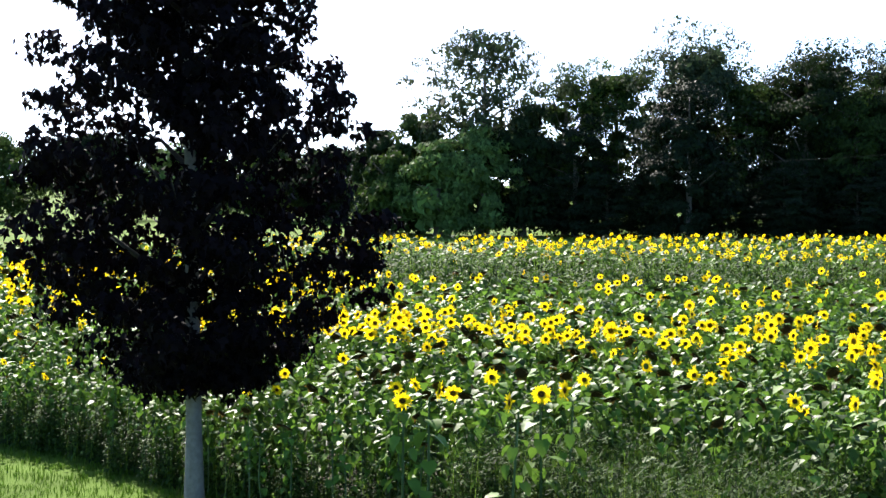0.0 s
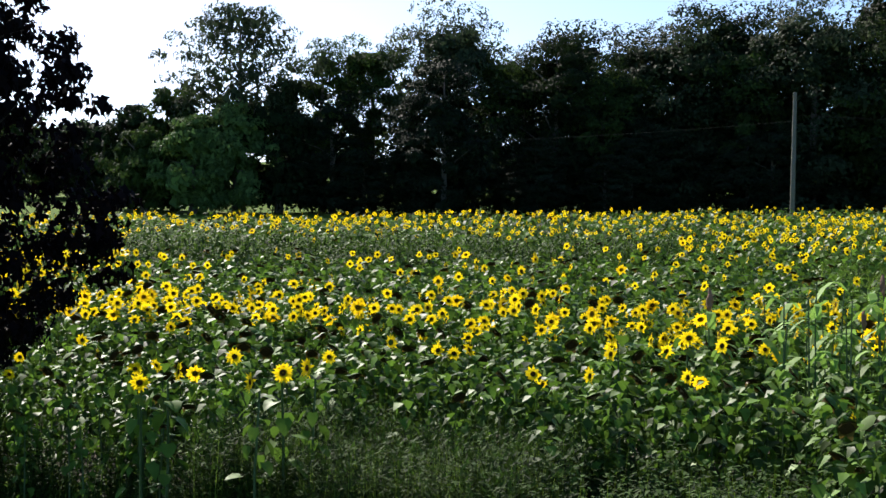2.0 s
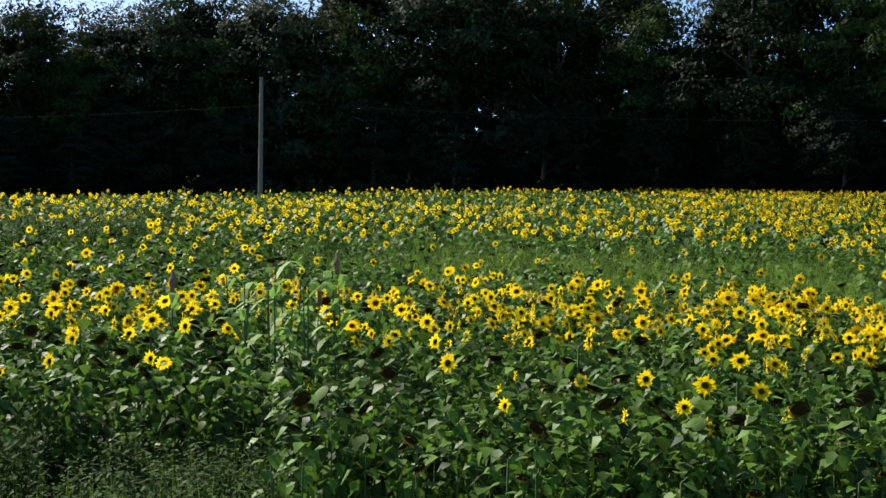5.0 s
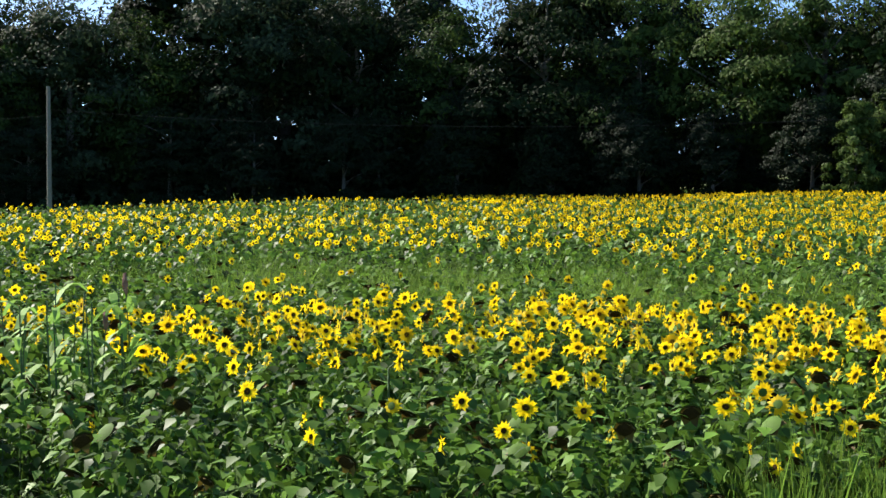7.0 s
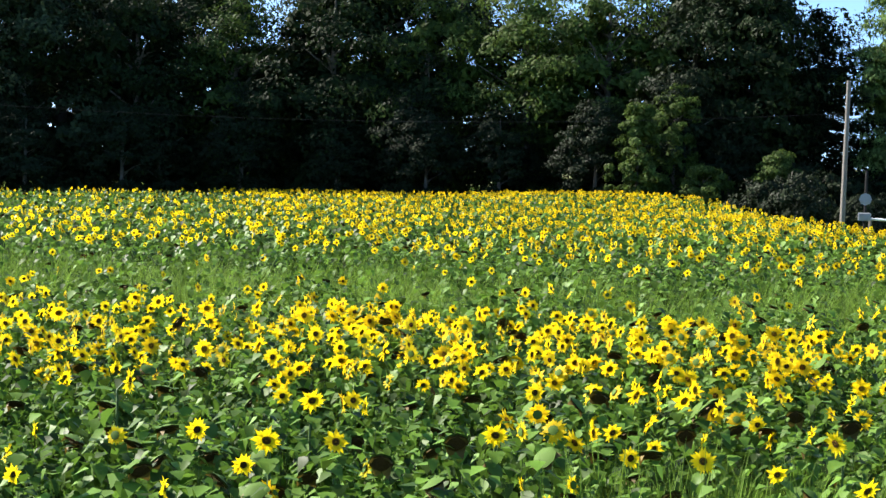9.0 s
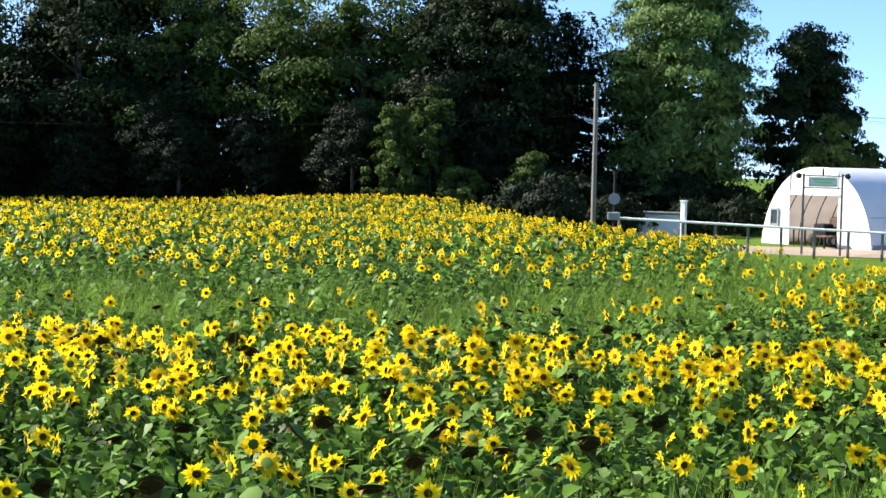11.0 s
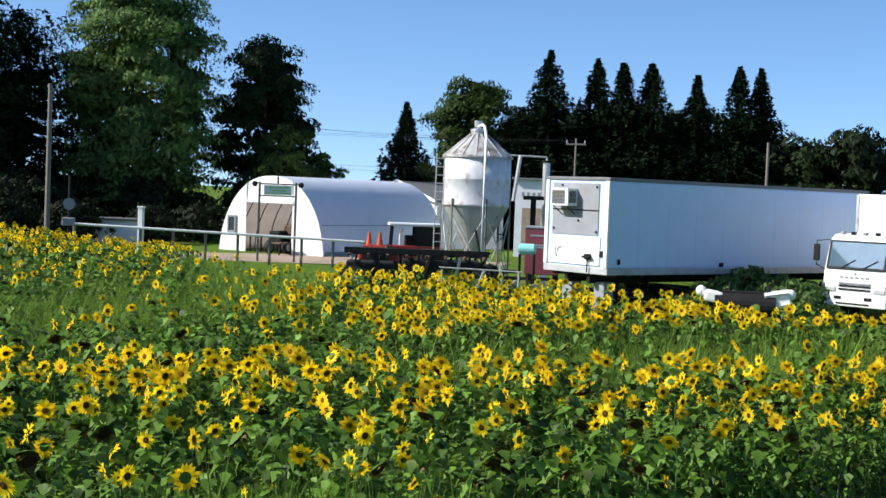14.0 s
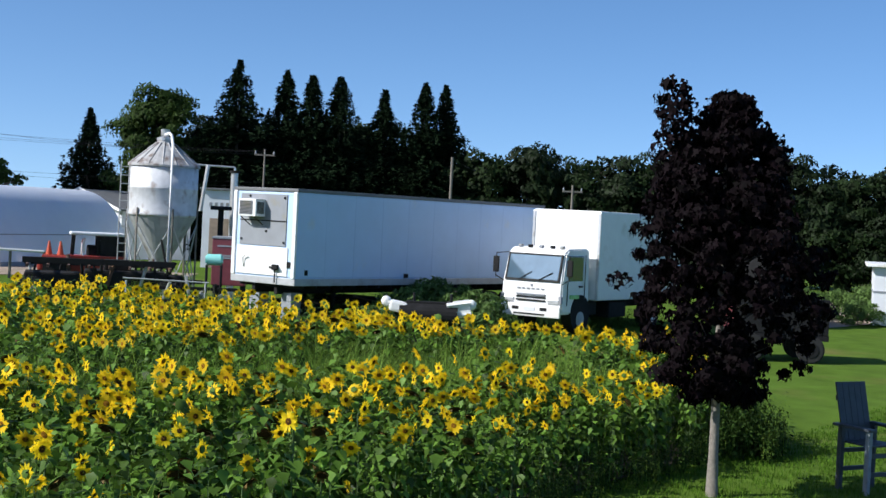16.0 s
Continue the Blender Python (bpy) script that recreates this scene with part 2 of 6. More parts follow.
def lathe(bm, profile, sides=24, closed=True):
    """A turned body about z from (radius, height) pairs, upwards."""
    rings = [[bm.verts.new((r * math.cos(2 * math.pi * k / sides), r * math.sin(2 * math.pi * k / sides), z)) for k in range(sides)]
             for r, z in profile]
    for r0, r1 in zip(rings, rings[1:]):
        for k in range(sides):
            bm.faces.new((r0[k], r0[(k + 1) % sides], r1[(k + 1) % sides], r1[k]))
    if closed:
        bm.faces.new(list(reversed(rings[0])))
        bm.faces.new(rings[-1])
    return bm


def B():
    return bmesh.new()


# ---- the lie of the land ----
EDGE = np.array([0.793, -0.609])          # along the near edge of the field
INTO = np.array([0.609, 0.793])           # from that edge into the field
CORNER = np.array([-5.4, 16.9])


def along(x, y):
    """How far along the field's near edge a place lies, and how far into the field."""
    dx, dy = np.asarray(x) - CORNER[0], np.asarray(y) - CORNER[1]
    return dx * EDGE[0] + dy * EDGE[1], dx * INTO[0] + dy * INTO[1]


def rise(x, y):
    """The height of the ground."""
    x, y = np.asarray(x, float), np.asarray(y, float)
    return 0.55 * np.exp(-(((x - 66) / 9) ** 2 + ((y - 43) / 9) ** 2)) + 0.05 * np.sin(x * 0.35) * np.cos(y * 0.31)


def ground_sheet():
    steps = np.concatenate([np.linspace(-2500, -180, 8), np.linspace(-150, 190, 96), np.linspace(220, 2500, 8)])
    gx, gy = np.meshgrid(steps, steps)
    n = len(steps)
    verts = np.stack([gx.ravel(), gy.ravel(), rise(gx, gy).ravel()], 1)
    i = np.arange(n * n).reshape(n, n)
    faces = np.stack([i[:-1, :-1].ravel(), i[:-1, 1:].ravel(), i[1:, 1:].ravel(), i[1:, :-1].ravel()], 1)
    ob = new("ground", mesh_of("ground", verts, faces, [LAWN], smooth=True))
    return tagged(ob, "mown green lawn and meadow ground reaching the horizon", "ground", kind="structure")


ground_sheet()

# the field's outline, from above
FIELD = [(-32, 37), (-5.4, 16.9), (23.9, -5.6), (27.5, -4.6), (28.5, -1.4), (32.6, 2.6), (33.8, 6.2), (37.4, 10.2), (44.6, 16.2),
         (56.6, 28.4), (68, 40), (71, 52), (66, 66), (49.3, 64), (30.5, 61), (14.4, 54.5), (-0.5, 52), (-32, 50)]


def inside(x, y, poly):
    x, y = np.asarray(x), np.asarray(y)
    hit = np.zeros(x.shape, bool)
    for (ax, ay), (bx, by) in zip(poly, poly[1:] + poly[:1]):
        cross = ((ay > y) != (by > y)) & (x < (bx - ax) * (y - ay) / (by - ay + 1e-12) + ax)
        hit ^= cross
    return hit


def sheet(name, poly, z, mat, label, category):
    bm = B()
    bm.faces.new([bm.verts.new((x, y, 0)) for x, y in poly])
    bmesh.ops.triangulate(bm, faces=bm.faces[:])
    for _ in range(4):
        bmesh.ops.subdivide_edges(bm, edges=[e for e in bm.edges if e.calc_length() > 3], cuts=1, use_grid_fill=False)
        bmesh.ops.triangulate(bm, faces=bm.faces[:])
    for v in bm.verts:
        v.co.z = float(rise(v.co.x, v.co.y)) + z
    return tagged(part(name, bm, mat), label, category, kind="structure")


sheet("field_soil", [FIELD[0], (-4.9, 17.55), (24.3, -4.95)] + FIELD[3:], 0.03, SOIL, "dark bare soil under the sunflower field", "soil")


# ---- sunflowers ----
def leaf_tris(length, width, droop):
    """A heart-shaped leaf along +x from the origin, folded on its midrib and hanging at the tip: vertices and triangles."""
    v = np.array([(0.06 * length, 0, 0), (0.0, 0.36 * width, 0.04 * length), (0.0, -0.36 * width, 0.04 * length),
                  (0.34 * length, 0.52 * width, 0.05 * length - droop * 0.12), (0.34 * length, -0.52 * width, 0.05 * length - droop * 0.12),
                  (0.42 * length, 0, -0.05 * length - droop * 0.12), (0.74 * length, 0.28 * width, -droop * 0.5), (0.74 * length, -0.28 * width, -droop * 0.5),
                  (length - droop * 0.25, 0, -droop)])
    f = np.array([(0, 5, 1), (0, 2, 5), (1, 5, 3), (2, 4, 5), (3, 5, 6), (5, 4, 7), (6, 5, 8), (5, 7, 8)])
    return v, f


def plain_leaf(length, width, droop):
    """The same leaf with fewer faces."""
    v = np.array([(0, 0, 0), (0.26 * length, 0.52 * width, 0.04 * length - droop * 0.1), (0.26 * length, -0.52 * width, 0.04 * length - droop * 0.1),
                  (0.45 * length, 0, -0.04 * length - droop * 0.2), (length - droop * 0.2, 0, -droop)])
    return v, np.array([(0, 3, 1), (0, 2, 3), (1, 3, 4), (3, 2, 4)])


def rot_z(a):
    c, s = math.cos(a), math.sin(a)
    return np.array([[c, -s, 0], [s, c, 0], [0, 0, 1]])


def rot_y(a):
    c, s = math.cos(a), math.sin(a)
    return np.array([[c, 0, s], [0, 1, 0], [-s, 0, c]])


def merge(parts):
    """Joins (vertices, faces, material index) triples."""
    vs, fs, ms, n = [], [], [], 0
    for v, f, m in parts:
        vs.append(v), fs.append(np.asarray(f) + n), ms.append(np.full(len(f), m))
        n += len(v)
    return np.concatenate(vs), np.concatenate(fs), np.concatenate(ms)


def head_parts(r, petals, rng, kind="bloom", sides=10):
    """Disc, its dark centre, sepals behind it and rays, facing +x, centred at the origin. kind: bloom, gold, spent or bud."""
    ang = np.arange(sides) * 2 * math.pi / sides
    rd = r * {"bloom": 0.38, "gold": 0.37, "spent": 0.80, "bud": 0.4}[kind]
    ring = np.stack([np.zeros(sides), rd * np.cos(ang), rd * np.sin(ang)], 1)
    front = np.concatenate([ring, [(rd * 0.30, 0, 0)]])
    fan = np.array([(k, (k + 1) % sides, sides) for k in range(sides)])
    heart = np.concatenate([ring * 0.60 + (rd * 0.17, 0, 0), [(rd * 0.27, 0, 0)]])
    rear = np.concatenate([ring * 1.08 - (0.01, 0, 0), [(-rd * 0.55, 0, 0)]])
    rear_f = np.array([((k + 1) % sides, k, sides) for k in range(sides)])
    vs, fs = [], []
    for k in range(petals):          # a ring of feet, then a wider middle and a pointed tip for each ray
        a = 2 * math.pi * k / max(petals, 1)
        vs.append((0.003, rd * 0.8 * math.cos(a), rd * 0.8 * math.sin(a)))
    for k in range(petals):
        a = 2 * math.pi * (k + 0.5 + rng.uniform(-0.3, 0.3)) / petals
        hi, w = r * rng.uniform(0.80, 1.10), r * rng.uniform(0.15, 0.22) * (14 / max(petals, 9)) ** 0.6
        bend = rng.uniform(-0.25, 0.35) * r if kind in ("bloom", "gold") else rng.uniform(0.1, 0.6) * r
        c, s = math.cos(a), math.sin(a)
        mid, n = rd * 0.8 + (hi - rd * 0.8) * 0.5, len(vs)
        vs += [(bend * 0.3, mid * c - w * s, mid * s + w * c), (bend * 0.3, mid * c + w * s, mid * s - w * c), (bend, hi * c, hi * s)]
        fs += [(k, n + 1, (k + 1) % petals), ((k + 1) % petals, n + 1, n), (n, n + 1, n + 2)]
    return (front, fan), (heart, fan), (rear, rear_f), (np.array(vs).reshape(-1, 3), np.array(fs).reshape(-1, 3))


def plant_parts(seed, h, leaves, petals, kind, size=0.115, sides=10, leaf=0.21, shape=leaf_tris):
    """One plant, its flower looking to +x: stem, list of leaves, disc, sepals, rays."""
    rng = random.Random(seed)
    sway = rng.uniform(-0.05, 0.05)
    neck = np.array([(0, 0, 0), (sway, sway * 0.5, h * 0.5), (0.02, 0, h * 0.96), (0.07, 0, h)])
    rad = [0.014, 0.012, 0.009, 0.008]
    st_v, st_f = [], []
    for i, (p, r) in enumerate(zip(neck, rad)):
        for k in range(4):
            st_v.append(p + (r * math.cos(k * math.pi / 2), r * math.sin(k * math.pi / 2), 0))
        if i and shape is leaf_tris:
            for k in range(4):
                a, b, c, d = (i - 1) * 4 + k, (i - 1) * 4 + (k + 1) % 4, i * 4 + (k + 1) % 4, i * 4 + k
                st_f += [(a, b, c), (a, c, d)]
    if not st_f:
        st_v, st_f = [(-0.012, 0, 0), (0.012, 0, 0), (0.03, 0, h), (0.0, -0.012, 0), (0, 0.012, 0), (0.03, 0.01, h)], [(0, 1, 2), (3, 4, 5)]
    lv = []
    turn = rng.uniform(0, 6.28)
    for k in range(leaves):
        f = 0.10 + 0.88 * ((k + 0.5) / leaves) ** 0.72 + rng.uniform(-0.03, 0.03)
        ln = leaf * rng.uniform(0.75, 1.2) * (1.12 - 0.75 * abs(f - 0.62))
        v, t = shape(ln, ln * rng.uniform(0.70, 0.98), ln * rng.uniform(0.15, 0.65))
        v = v @ rot_y(rng.uniform(-0.1, 1.0) - 0.35 * (f > 0.9)).T
        out = 0.03 + 0.09 * (1.15 - f) * rng.uniform(0.6, 1.5)
        v[:, 0] += out
        v[:, 2] += out * 0.5
        turn += 2.4 + rng.uniform(-0.5, 0.5)
        lv.append((v @ rot_z(turn).T + (sway * f, 0, h * f), t))
    disc, heart, rear, rays = head_parts(size, petals, rng, kind, sides)
    nod = {"bloom": rng.uniform(-0.1, 0.5), "gold": rng.uniform(-0.1, 0.6), "spent": rng.uniform(0.5, 1.3), "bud": rng.uniform(-0.9, 0.2)}[kind]
    place = lambda g: (g[0] @ rot_y(nod).T + (0.10, 0, h + 0.01), g[1])
    return (np.array(st_v), np.array(st_f)), lv, place(disc), place(heart), place(rear), (place(rays) if petals else None)


PLANT_MATS = [STEM, LEAF, DISC, SEPAL, PETAL, SPENT, GOLD_DISC, DARK_DISC, GOLD_PETAL]


def plant_template(seed, h, leaves, petals, kind, **more):
    stem, lv, disc, heart, rear, rays = plant_parts(seed, h, leaves, petals, kind, **more)
    out = [(*stem, 0)] + [(*l, 1) for l in lv] + [(*disc, {"bud": 3, "gold": 6, "spent": 7}.get(kind, 2)), (*rear, 3)]
    if kind in ("bloom", "gold"):
        out.append((*heart, 7 if kind == "bloom" else 2))
    if rays:
        out.append((*rays, {"spent": 5, "gold": 8}.get(kind, 4)))
    return merge(out)


def scatter(name, template_of, spots, mats, label, category, kind="stuff"):
    """One mesh of many copies: spots are rows of template number, x, y, z, turn, scale."""
    vs, fs, ms, n = [], [], [], 0
    for k in sorted({int(s[0]) for s in spots}):
        rows = np.array([s[1:] for s in spots if int(s[0]) == k])
        v, f, m = template_of[k]
        c, s = np.cos(rows[:, 3]), np.sin(rows[:, 3])
        x = v[None, :, 0] * c[:, None] - v[None, :, 1] * s[:, None]
        y = v[None, :, 0] * s[:, None] + v[None, :, 1] * c[:, None]
        z = np.broadcast_to(v[None, :, 2], x.shape)
        w = np.stack([x, y, z], -1) * rows[:, 4][:, None, None] + rows[:, None, :3]
        vs.append(w.reshape(-1, 3))
        fs.append((f[None] + (np.arange(len(rows)) * len(v))[:, None, None] + n).reshape(-1, f.shape[1]))
        ms.append(np.tile(m, len(rows)))
        n += len(rows) * len(v)
    ob = new(name, mesh_of(name, np.concatenate(vs), np.concatenate(fs), mats, np.concatenate(ms)))
    return tagged(ob, label, category, kind=kind)


def weed_share(x, y):
    """How weedy the field is at a place, 0 to 1: one belt in mid field, one near the yard."""
    s, d = along(x, y)
    belt = (d - np.interp(s, [8, 12, 16, 20, 24, 28, 32, 36, 42], [18, 18.5, 18, 16.5, 14.5, 14.5, 17, 21, 26])) / np.interp(s, [8, 10, 12, 16, 20, 24, 28, 32, 36, 42], [0.1, 2, 4, 5, 4.2, 3.2, 3.0, 3.6, 4.5, 4.5])
    near = (d - np.interp(s, [26, 29, 31, 35, 37, 40], [6.6, 6.0, 4.7, 4.5, 4.4, 4.0])) / np.interp(s, [26, 28, 29, 31, 35, 36.4, 37.2], [0.1, 0.9, 1.6, 2.3, 2.5, 1.5, 0.05])
    wob = 0.25 * np.sin(s * 1.7) + 0.2 * np.sin(s * 0.9 + d * 1.3) + 0.2 * np.sin(d * 1.9 - s * 0.6)
    return np.maximum(0.82 * np.clip(1.9 * (1.15 - np.abs(belt) + wob), 0, 1), np.clip(2.2 * (1.15 - np.abs(near) + 0.6 * wob), 0, 1))


def bloom_share(x, y):
    """How many of the plants are in bloom at a place, 0 to 1."""
    s, d = along(x, y)
    mid = np.interp(s, [0, 6, 10, 14, 20, 24, 30, 36], [4.4, 5.6, 6.5, 7.5, 6.2, 5.0, 1.9, 0.8])
    half = np.interp(s, [0, 6, 10, 14, 20, 24, 30, 36], [1.2, 1.4, 1.9, 2.8, 2.6, 2.0, 1.3, 0.9])
    p = np.where(d < mid, np.where(s < 18, 0.12, 0.22), 0.14)
    p = np.where((s < 12) & (d > mid) & (d < 17), 0.07, p)
    p = np.where((s > 19) & (s < 29) & (d > 7.5) & (d < 11), 0.10, p)
    p = np.where(np.abs(d - mid) < half, np.where(s < 16, 0.68, 0.8), p)
    p = np.where(d > 24, 0.36, p)
    p = np.where((d > 28) & (d < 42) & (s > 2), 0.52, p)
    p = np.where((s > 20) & (d > 34), np.interp(s, [24, 40], [0.5, 0.72]), p)
    p = np.where((s > 29) & (d > 5) & (d < 18), 0.64, p)
    p = np.where((s < -2) & (d > 4) & (d < 12), 0.5, p)
    p = np.where((d > 42) & (s < 18), 0.16, p)
    p = np.where((s > 36.6) & (d > 2), 0.8, p)
    return np.where(rank_patch(s, d), 0.02, p)


def rank_patch(s, d):
    """The flowerless patch of taller dark growth in the field."""
    low = np.interp(s, [-8, -1.6, 2, 5], [12, 15, 18, 20]) + 0.5 * np.sin(s * 1.9)
    return (s > -9) & (s < 4.5) & (d > low) & (d < low + 7)


def field_spots(rng, lo, hi, per_m2):
    """Random places in the field between two depths from its near edge."""
    s0, s1 = (-14, 42) if hi < 12 else (-22, 50) if hi < 31 else (-22, 66)
    n = int((s1 - s0) * (hi - lo) * per_m2)
    s, d = rng.uniform(s0, s1, n), rng.uniform(lo, hi, n)
    x, y = CORNER[0] + s * EDGE[0] + d * INTO[0], CORNER[1] + s * EDGE[1] + d * INTO[1]
    ok = inside(x, y, FIELD)
    return x[ok], y[ok]


HEIGHT = 1.42


def edge_at(s):
    """How far in from the field's outline the first plants stand."""
    return np.interp(s, [0.5, 4, 28, 30.5], [0.65, 0.0, 0.0, 0.65])


def stature(s, d):
    """How tall the plants grow at a place: lower along both ends of the near edge."""
    low = np.interp(s, [3, 7, 25, 30], [0.76, 1.0, 1.0, 0.76])
    return low + (1 - low) * np.clip((d - 0.8) / 2.0, 0, 1)


def plant_field(name, seed, lo, hi, per_m2, detail, label):
    """A belt of the field as one mesh of plants."""
    rng = np.random.default_rng(seed)
    leaves, petals, sides = {"near": (25, 17, 8), "mid": (15, 12, 6), "far": (10, 8, 5)}[detail]
    leaf = {"near": 0.128, "mid": 0.165, "far": 0.23}[detail]
    size = {"near": 0.080, "mid": 0.078, "far": 0.078}[detail]
    temps = []
    for k in range(16):
        kind = ("bloom", "spent", "bud", "gold")[k // 4]
        temps.append(plant_template(seed * 100 + k, HEIGHT * (1 if kind in ("bloom", "gold") else 0.95), leaves,
                                    petals if kind in ("bloom", "gold") else (petals // 4 if kind == "spent" else 0), kind,
                                    size=size * {"bud": 0.5, "gold": 1.24, "spent": 1.15}.get(kind, 1), sides=sides, leaf=leaf, shape=plain_leaf))
    x, y = field_spots(rng, lo, hi, per_m2)
    p, w = bloom_share(x, y) * (0.78 if detail == "near" else 1.0), weed_share(x, y)
    keep = rng.uniform(size=len(x)) > w * 0.985
    s, d = along(x, y)
    keep &= ~((s > 7.2) & (s < 12.5) & (d < 1.6 + 0.3 * np.sin(s * 2.3)) & (rng.uniform(size=len(x)) < 0.97))      # the weedy stretch of the edge
    keep &= d > edge_at(s)
    keep &= ~(rank_patch(s, d) & (rng.uniform(size=len(x)) < 0.75))
    keep &= (((x - 6.45) / 1.0) ** 2 + ((y - 12.9) / 0.9) ** 2) > 1                                                # the tall stalks stand here
    x, y, p = x[keep], y[keep], p[keep]
    roll = rng.uniform(size=len(x))
    kind = np.where(roll < p, 0, np.where(roll < p + (1 - p) * np.where(detail == "near", np.interp(along(x, y)[0], [16, 22], [0.15, 0.12]), 0.08), 1, 2))
    s = along(x, y)[0]
    kind = np.where((kind == 0) & (rng.uniform(size=len(x)) < np.interp(s, [12, 18, 26], [0.1, 0.4, 0.75])), 3, kind)
    pick = kind * 4 + rng.integers(0, 4, len(x))
    turn = rng.normal(0, 1, len(x)) * np.radians(np.interp(along(x, y)[0], [5, 14], [48, 70])) + np.radians(90 - np.interp(along(x, y)[0], [0, 12, 20, 27, 34], [188, 192, 230, 296, 310]))
    s, d = along(x, y)
    scale = rng.normal(1, 0.035 if detail == "far" else 0.06, len(x)).clip(0.82, 1.13) * stature(s, d)
    spots = np.stack([pick, x, y, rise(x, y), turn, scale], 1)
    return scatter(name, temps, spots, PLANT_MATS, label, "sunflowers")


def arrays_part(name, geo, mat, parent, label=""):
    ob = new(name, mesh_of(name, geo[0], geo[1], [mat]))
    ob.parent = parent
    return tagged(ob, label)


def sunflower(seed, h, kind, size):
    """One sunflower with its parts: stem, leaves, head with sepals and rays."""
    words = {"bloom": "sunflower with a bright yellow head at the field edge", "gold": "sunflower with a wide yellow head and golden disc", "spent": "drooping sunflower with a dark brown spent head",
             "bud": "leafy sunflower stem with a small green bud"}[kind]
    root = thing("sunflower", Matrix.Identity(4), words, "sunflower", "sunflowers along the field edge")
    stem, lv, disc, heart, rear, rays = plant_parts(seed, h, 17, {"bloom": 24, "gold": 24, "spent": 7, "bud": 0}[kind], kind, size=size, sides=12, leaf=0.138)
    arrays_part("stem", stem, STEM, root)
    for l in lv:
        arrays_part("leaf", l, LEAF, root)
    head = arrays_part("head", disc, {"bud": SEPAL, "gold": GOLD_DISC, "spent": DARK_DISC}.get(kind, DISC), root, {"bud": "", "gold": "golden brown disc"}.get(kind, "dark brown seed disc"))
    arrays_part("calyx", rear, SEPAL, head)
    if kind in ("bloom", "gold"):
        arrays_part("disc_centre", heart, DARK_DISC if kind == "bloom" else DISC, head)
    if rays:
        arrays_part("ray_ring", rays, {"spent": SPENT, "gold": GOLD_PETAL}.get(kind, PETAL), head, "withered ochre rays" if kind == "spent" else "bright yellow rays")
    return root


# well-grown heads that stand out: x, y, height
LANDMARKS = [(0.56, 11.46, 1.56), (1.08, 11.91, 1.49), (-0.39, 11.68, 1.54), (4.43, 13.63, 1.53), (5.0, 13.15, 1.57), (7.88, 9.98, 1.7), (6.59, 10.06, 1.45),
             (9.64, 5.78, 1.5), (13.15, 3.73, 1.55), (16.29, 1.27, 1.41), (8.75, 8.64, 1.53), (7.5, 7.68, 1.55), (-0.2, 11.8, 1.5), (0.8, 11.75, 1.5)]


def edge_sunflowers():
    rng = random.Random(77)
    kinds = [sunflower(900 + k, 1.45 if k < 8 or k > 10 else 1.3, "bloom" if k < 5 else "spent" if k < 8 else "bud" if k < 11 else "gold", 0.088 if k < 8 else 0.045 if k < 11 else 0.104) for k in range(15)]
    spots = [(x, y, rng.randrange(5), h / 1.45) for x, y, h in LANDMARKS]
    while len(spots) < 290:
        s = rng.uniform(-6, 37)
        front = float(np.interp(s, [1, 4, 20, 22, 28, 30], [0.65, -0.5, -0.5, 0.0, 0.0, 0.65]))
        if 7.2 < s < 12.5:
            continue
        d = front + rng.uniform(0, 1.5)
        x, y = CORNER[0] + s * EDGE[0] + d * INTO[0], CORNER[1] + s * EDGE[1] + d * INTO[1]
        q = rng.random()
        share = float(bloom_share(x, y)) * (1.0 if s > 18 else 0.6)
        n = (rng.randrange(5) if rng.random() > float(np.interp(s, [12, 18, 26], [0.1, 0.4, 0.75])) else rng.randrange(11, 15)) if q < share else rng.randrange(5, 8) if q < share + (1 - share) * 0.4 else rng.randrange(8, 11)
        spots.append((x, y, n, rng.uniform(0.9, 1.08) * float(stature(s, d))))
    used = set()
    for x, y, n, s in spots:
        m = pose(x, y, float(rise(x, y)), rng.uniform(-3, 3), rng.uniform(-3, 3), rng.gauss(90 - float(np.interp(along(x, y)[0], [0, 12, 20, 27, 34], [190, 190, 222, 285, 300])), 40)) @ Matrix.Scale(s, 4)
        if n in used:
            copy_thing(kinds[n], m)
        else:
            kinds[n].matrix_world = m
            used.add(n)


edge_sunflowers()
plant_field("sunflowers_front", 1, 0.0, 9, 16.5, "near", "dense sunflowers with yellow and spent brown heads at the field edge")
plant_field("sunflowers_middle", 2, 9, 24, 10.0, "mid", "green sunflower canopy with scattered yellow heads in mid field")
plant_field("sunflowers_back", 3, 24, 75, 4.6, "far", "far sunflower canopy flecked with yellow blooms")


# ---- weeds and grass ----
def tuft(seed, blades, h, spread, width, lean=0.35):
    rng = random.Random(seed)
    parts = []
    for _ in range(blades):
        a, t = rng.uniform(0, 6.28), rng.uniform(0, 6.28)
        bx, by = spread * rng.uniform(0, 1) * math.cos(a), spread * rng.uniform(0, 1) * math.sin(a)
        hh, ln = h * rng.uniform(0.55, 1.1), lean * h * rng.uniform(0.2, 1.0)
        c, s = math.cos(t), math.sin(t)
        v = np.array([(bx - width * s, by + width * c, 0), (bx + width * s, by - width * c, 0),
                      (bx + ln * 0.35 * c - width * s, by + ln * 0.35 * s + width * c, hh * 0.6),
                      (bx + ln * 0.35 * c + width * s, by + ln * 0.35 * s - width * c, hh * 0.6), (bx + ln * c, by + ln * s, hh)])
        parts.append((v, np.array([(0, 1, 3), (0, 3, 2), (2, 3, 4)]), 0))
    return merge(parts)


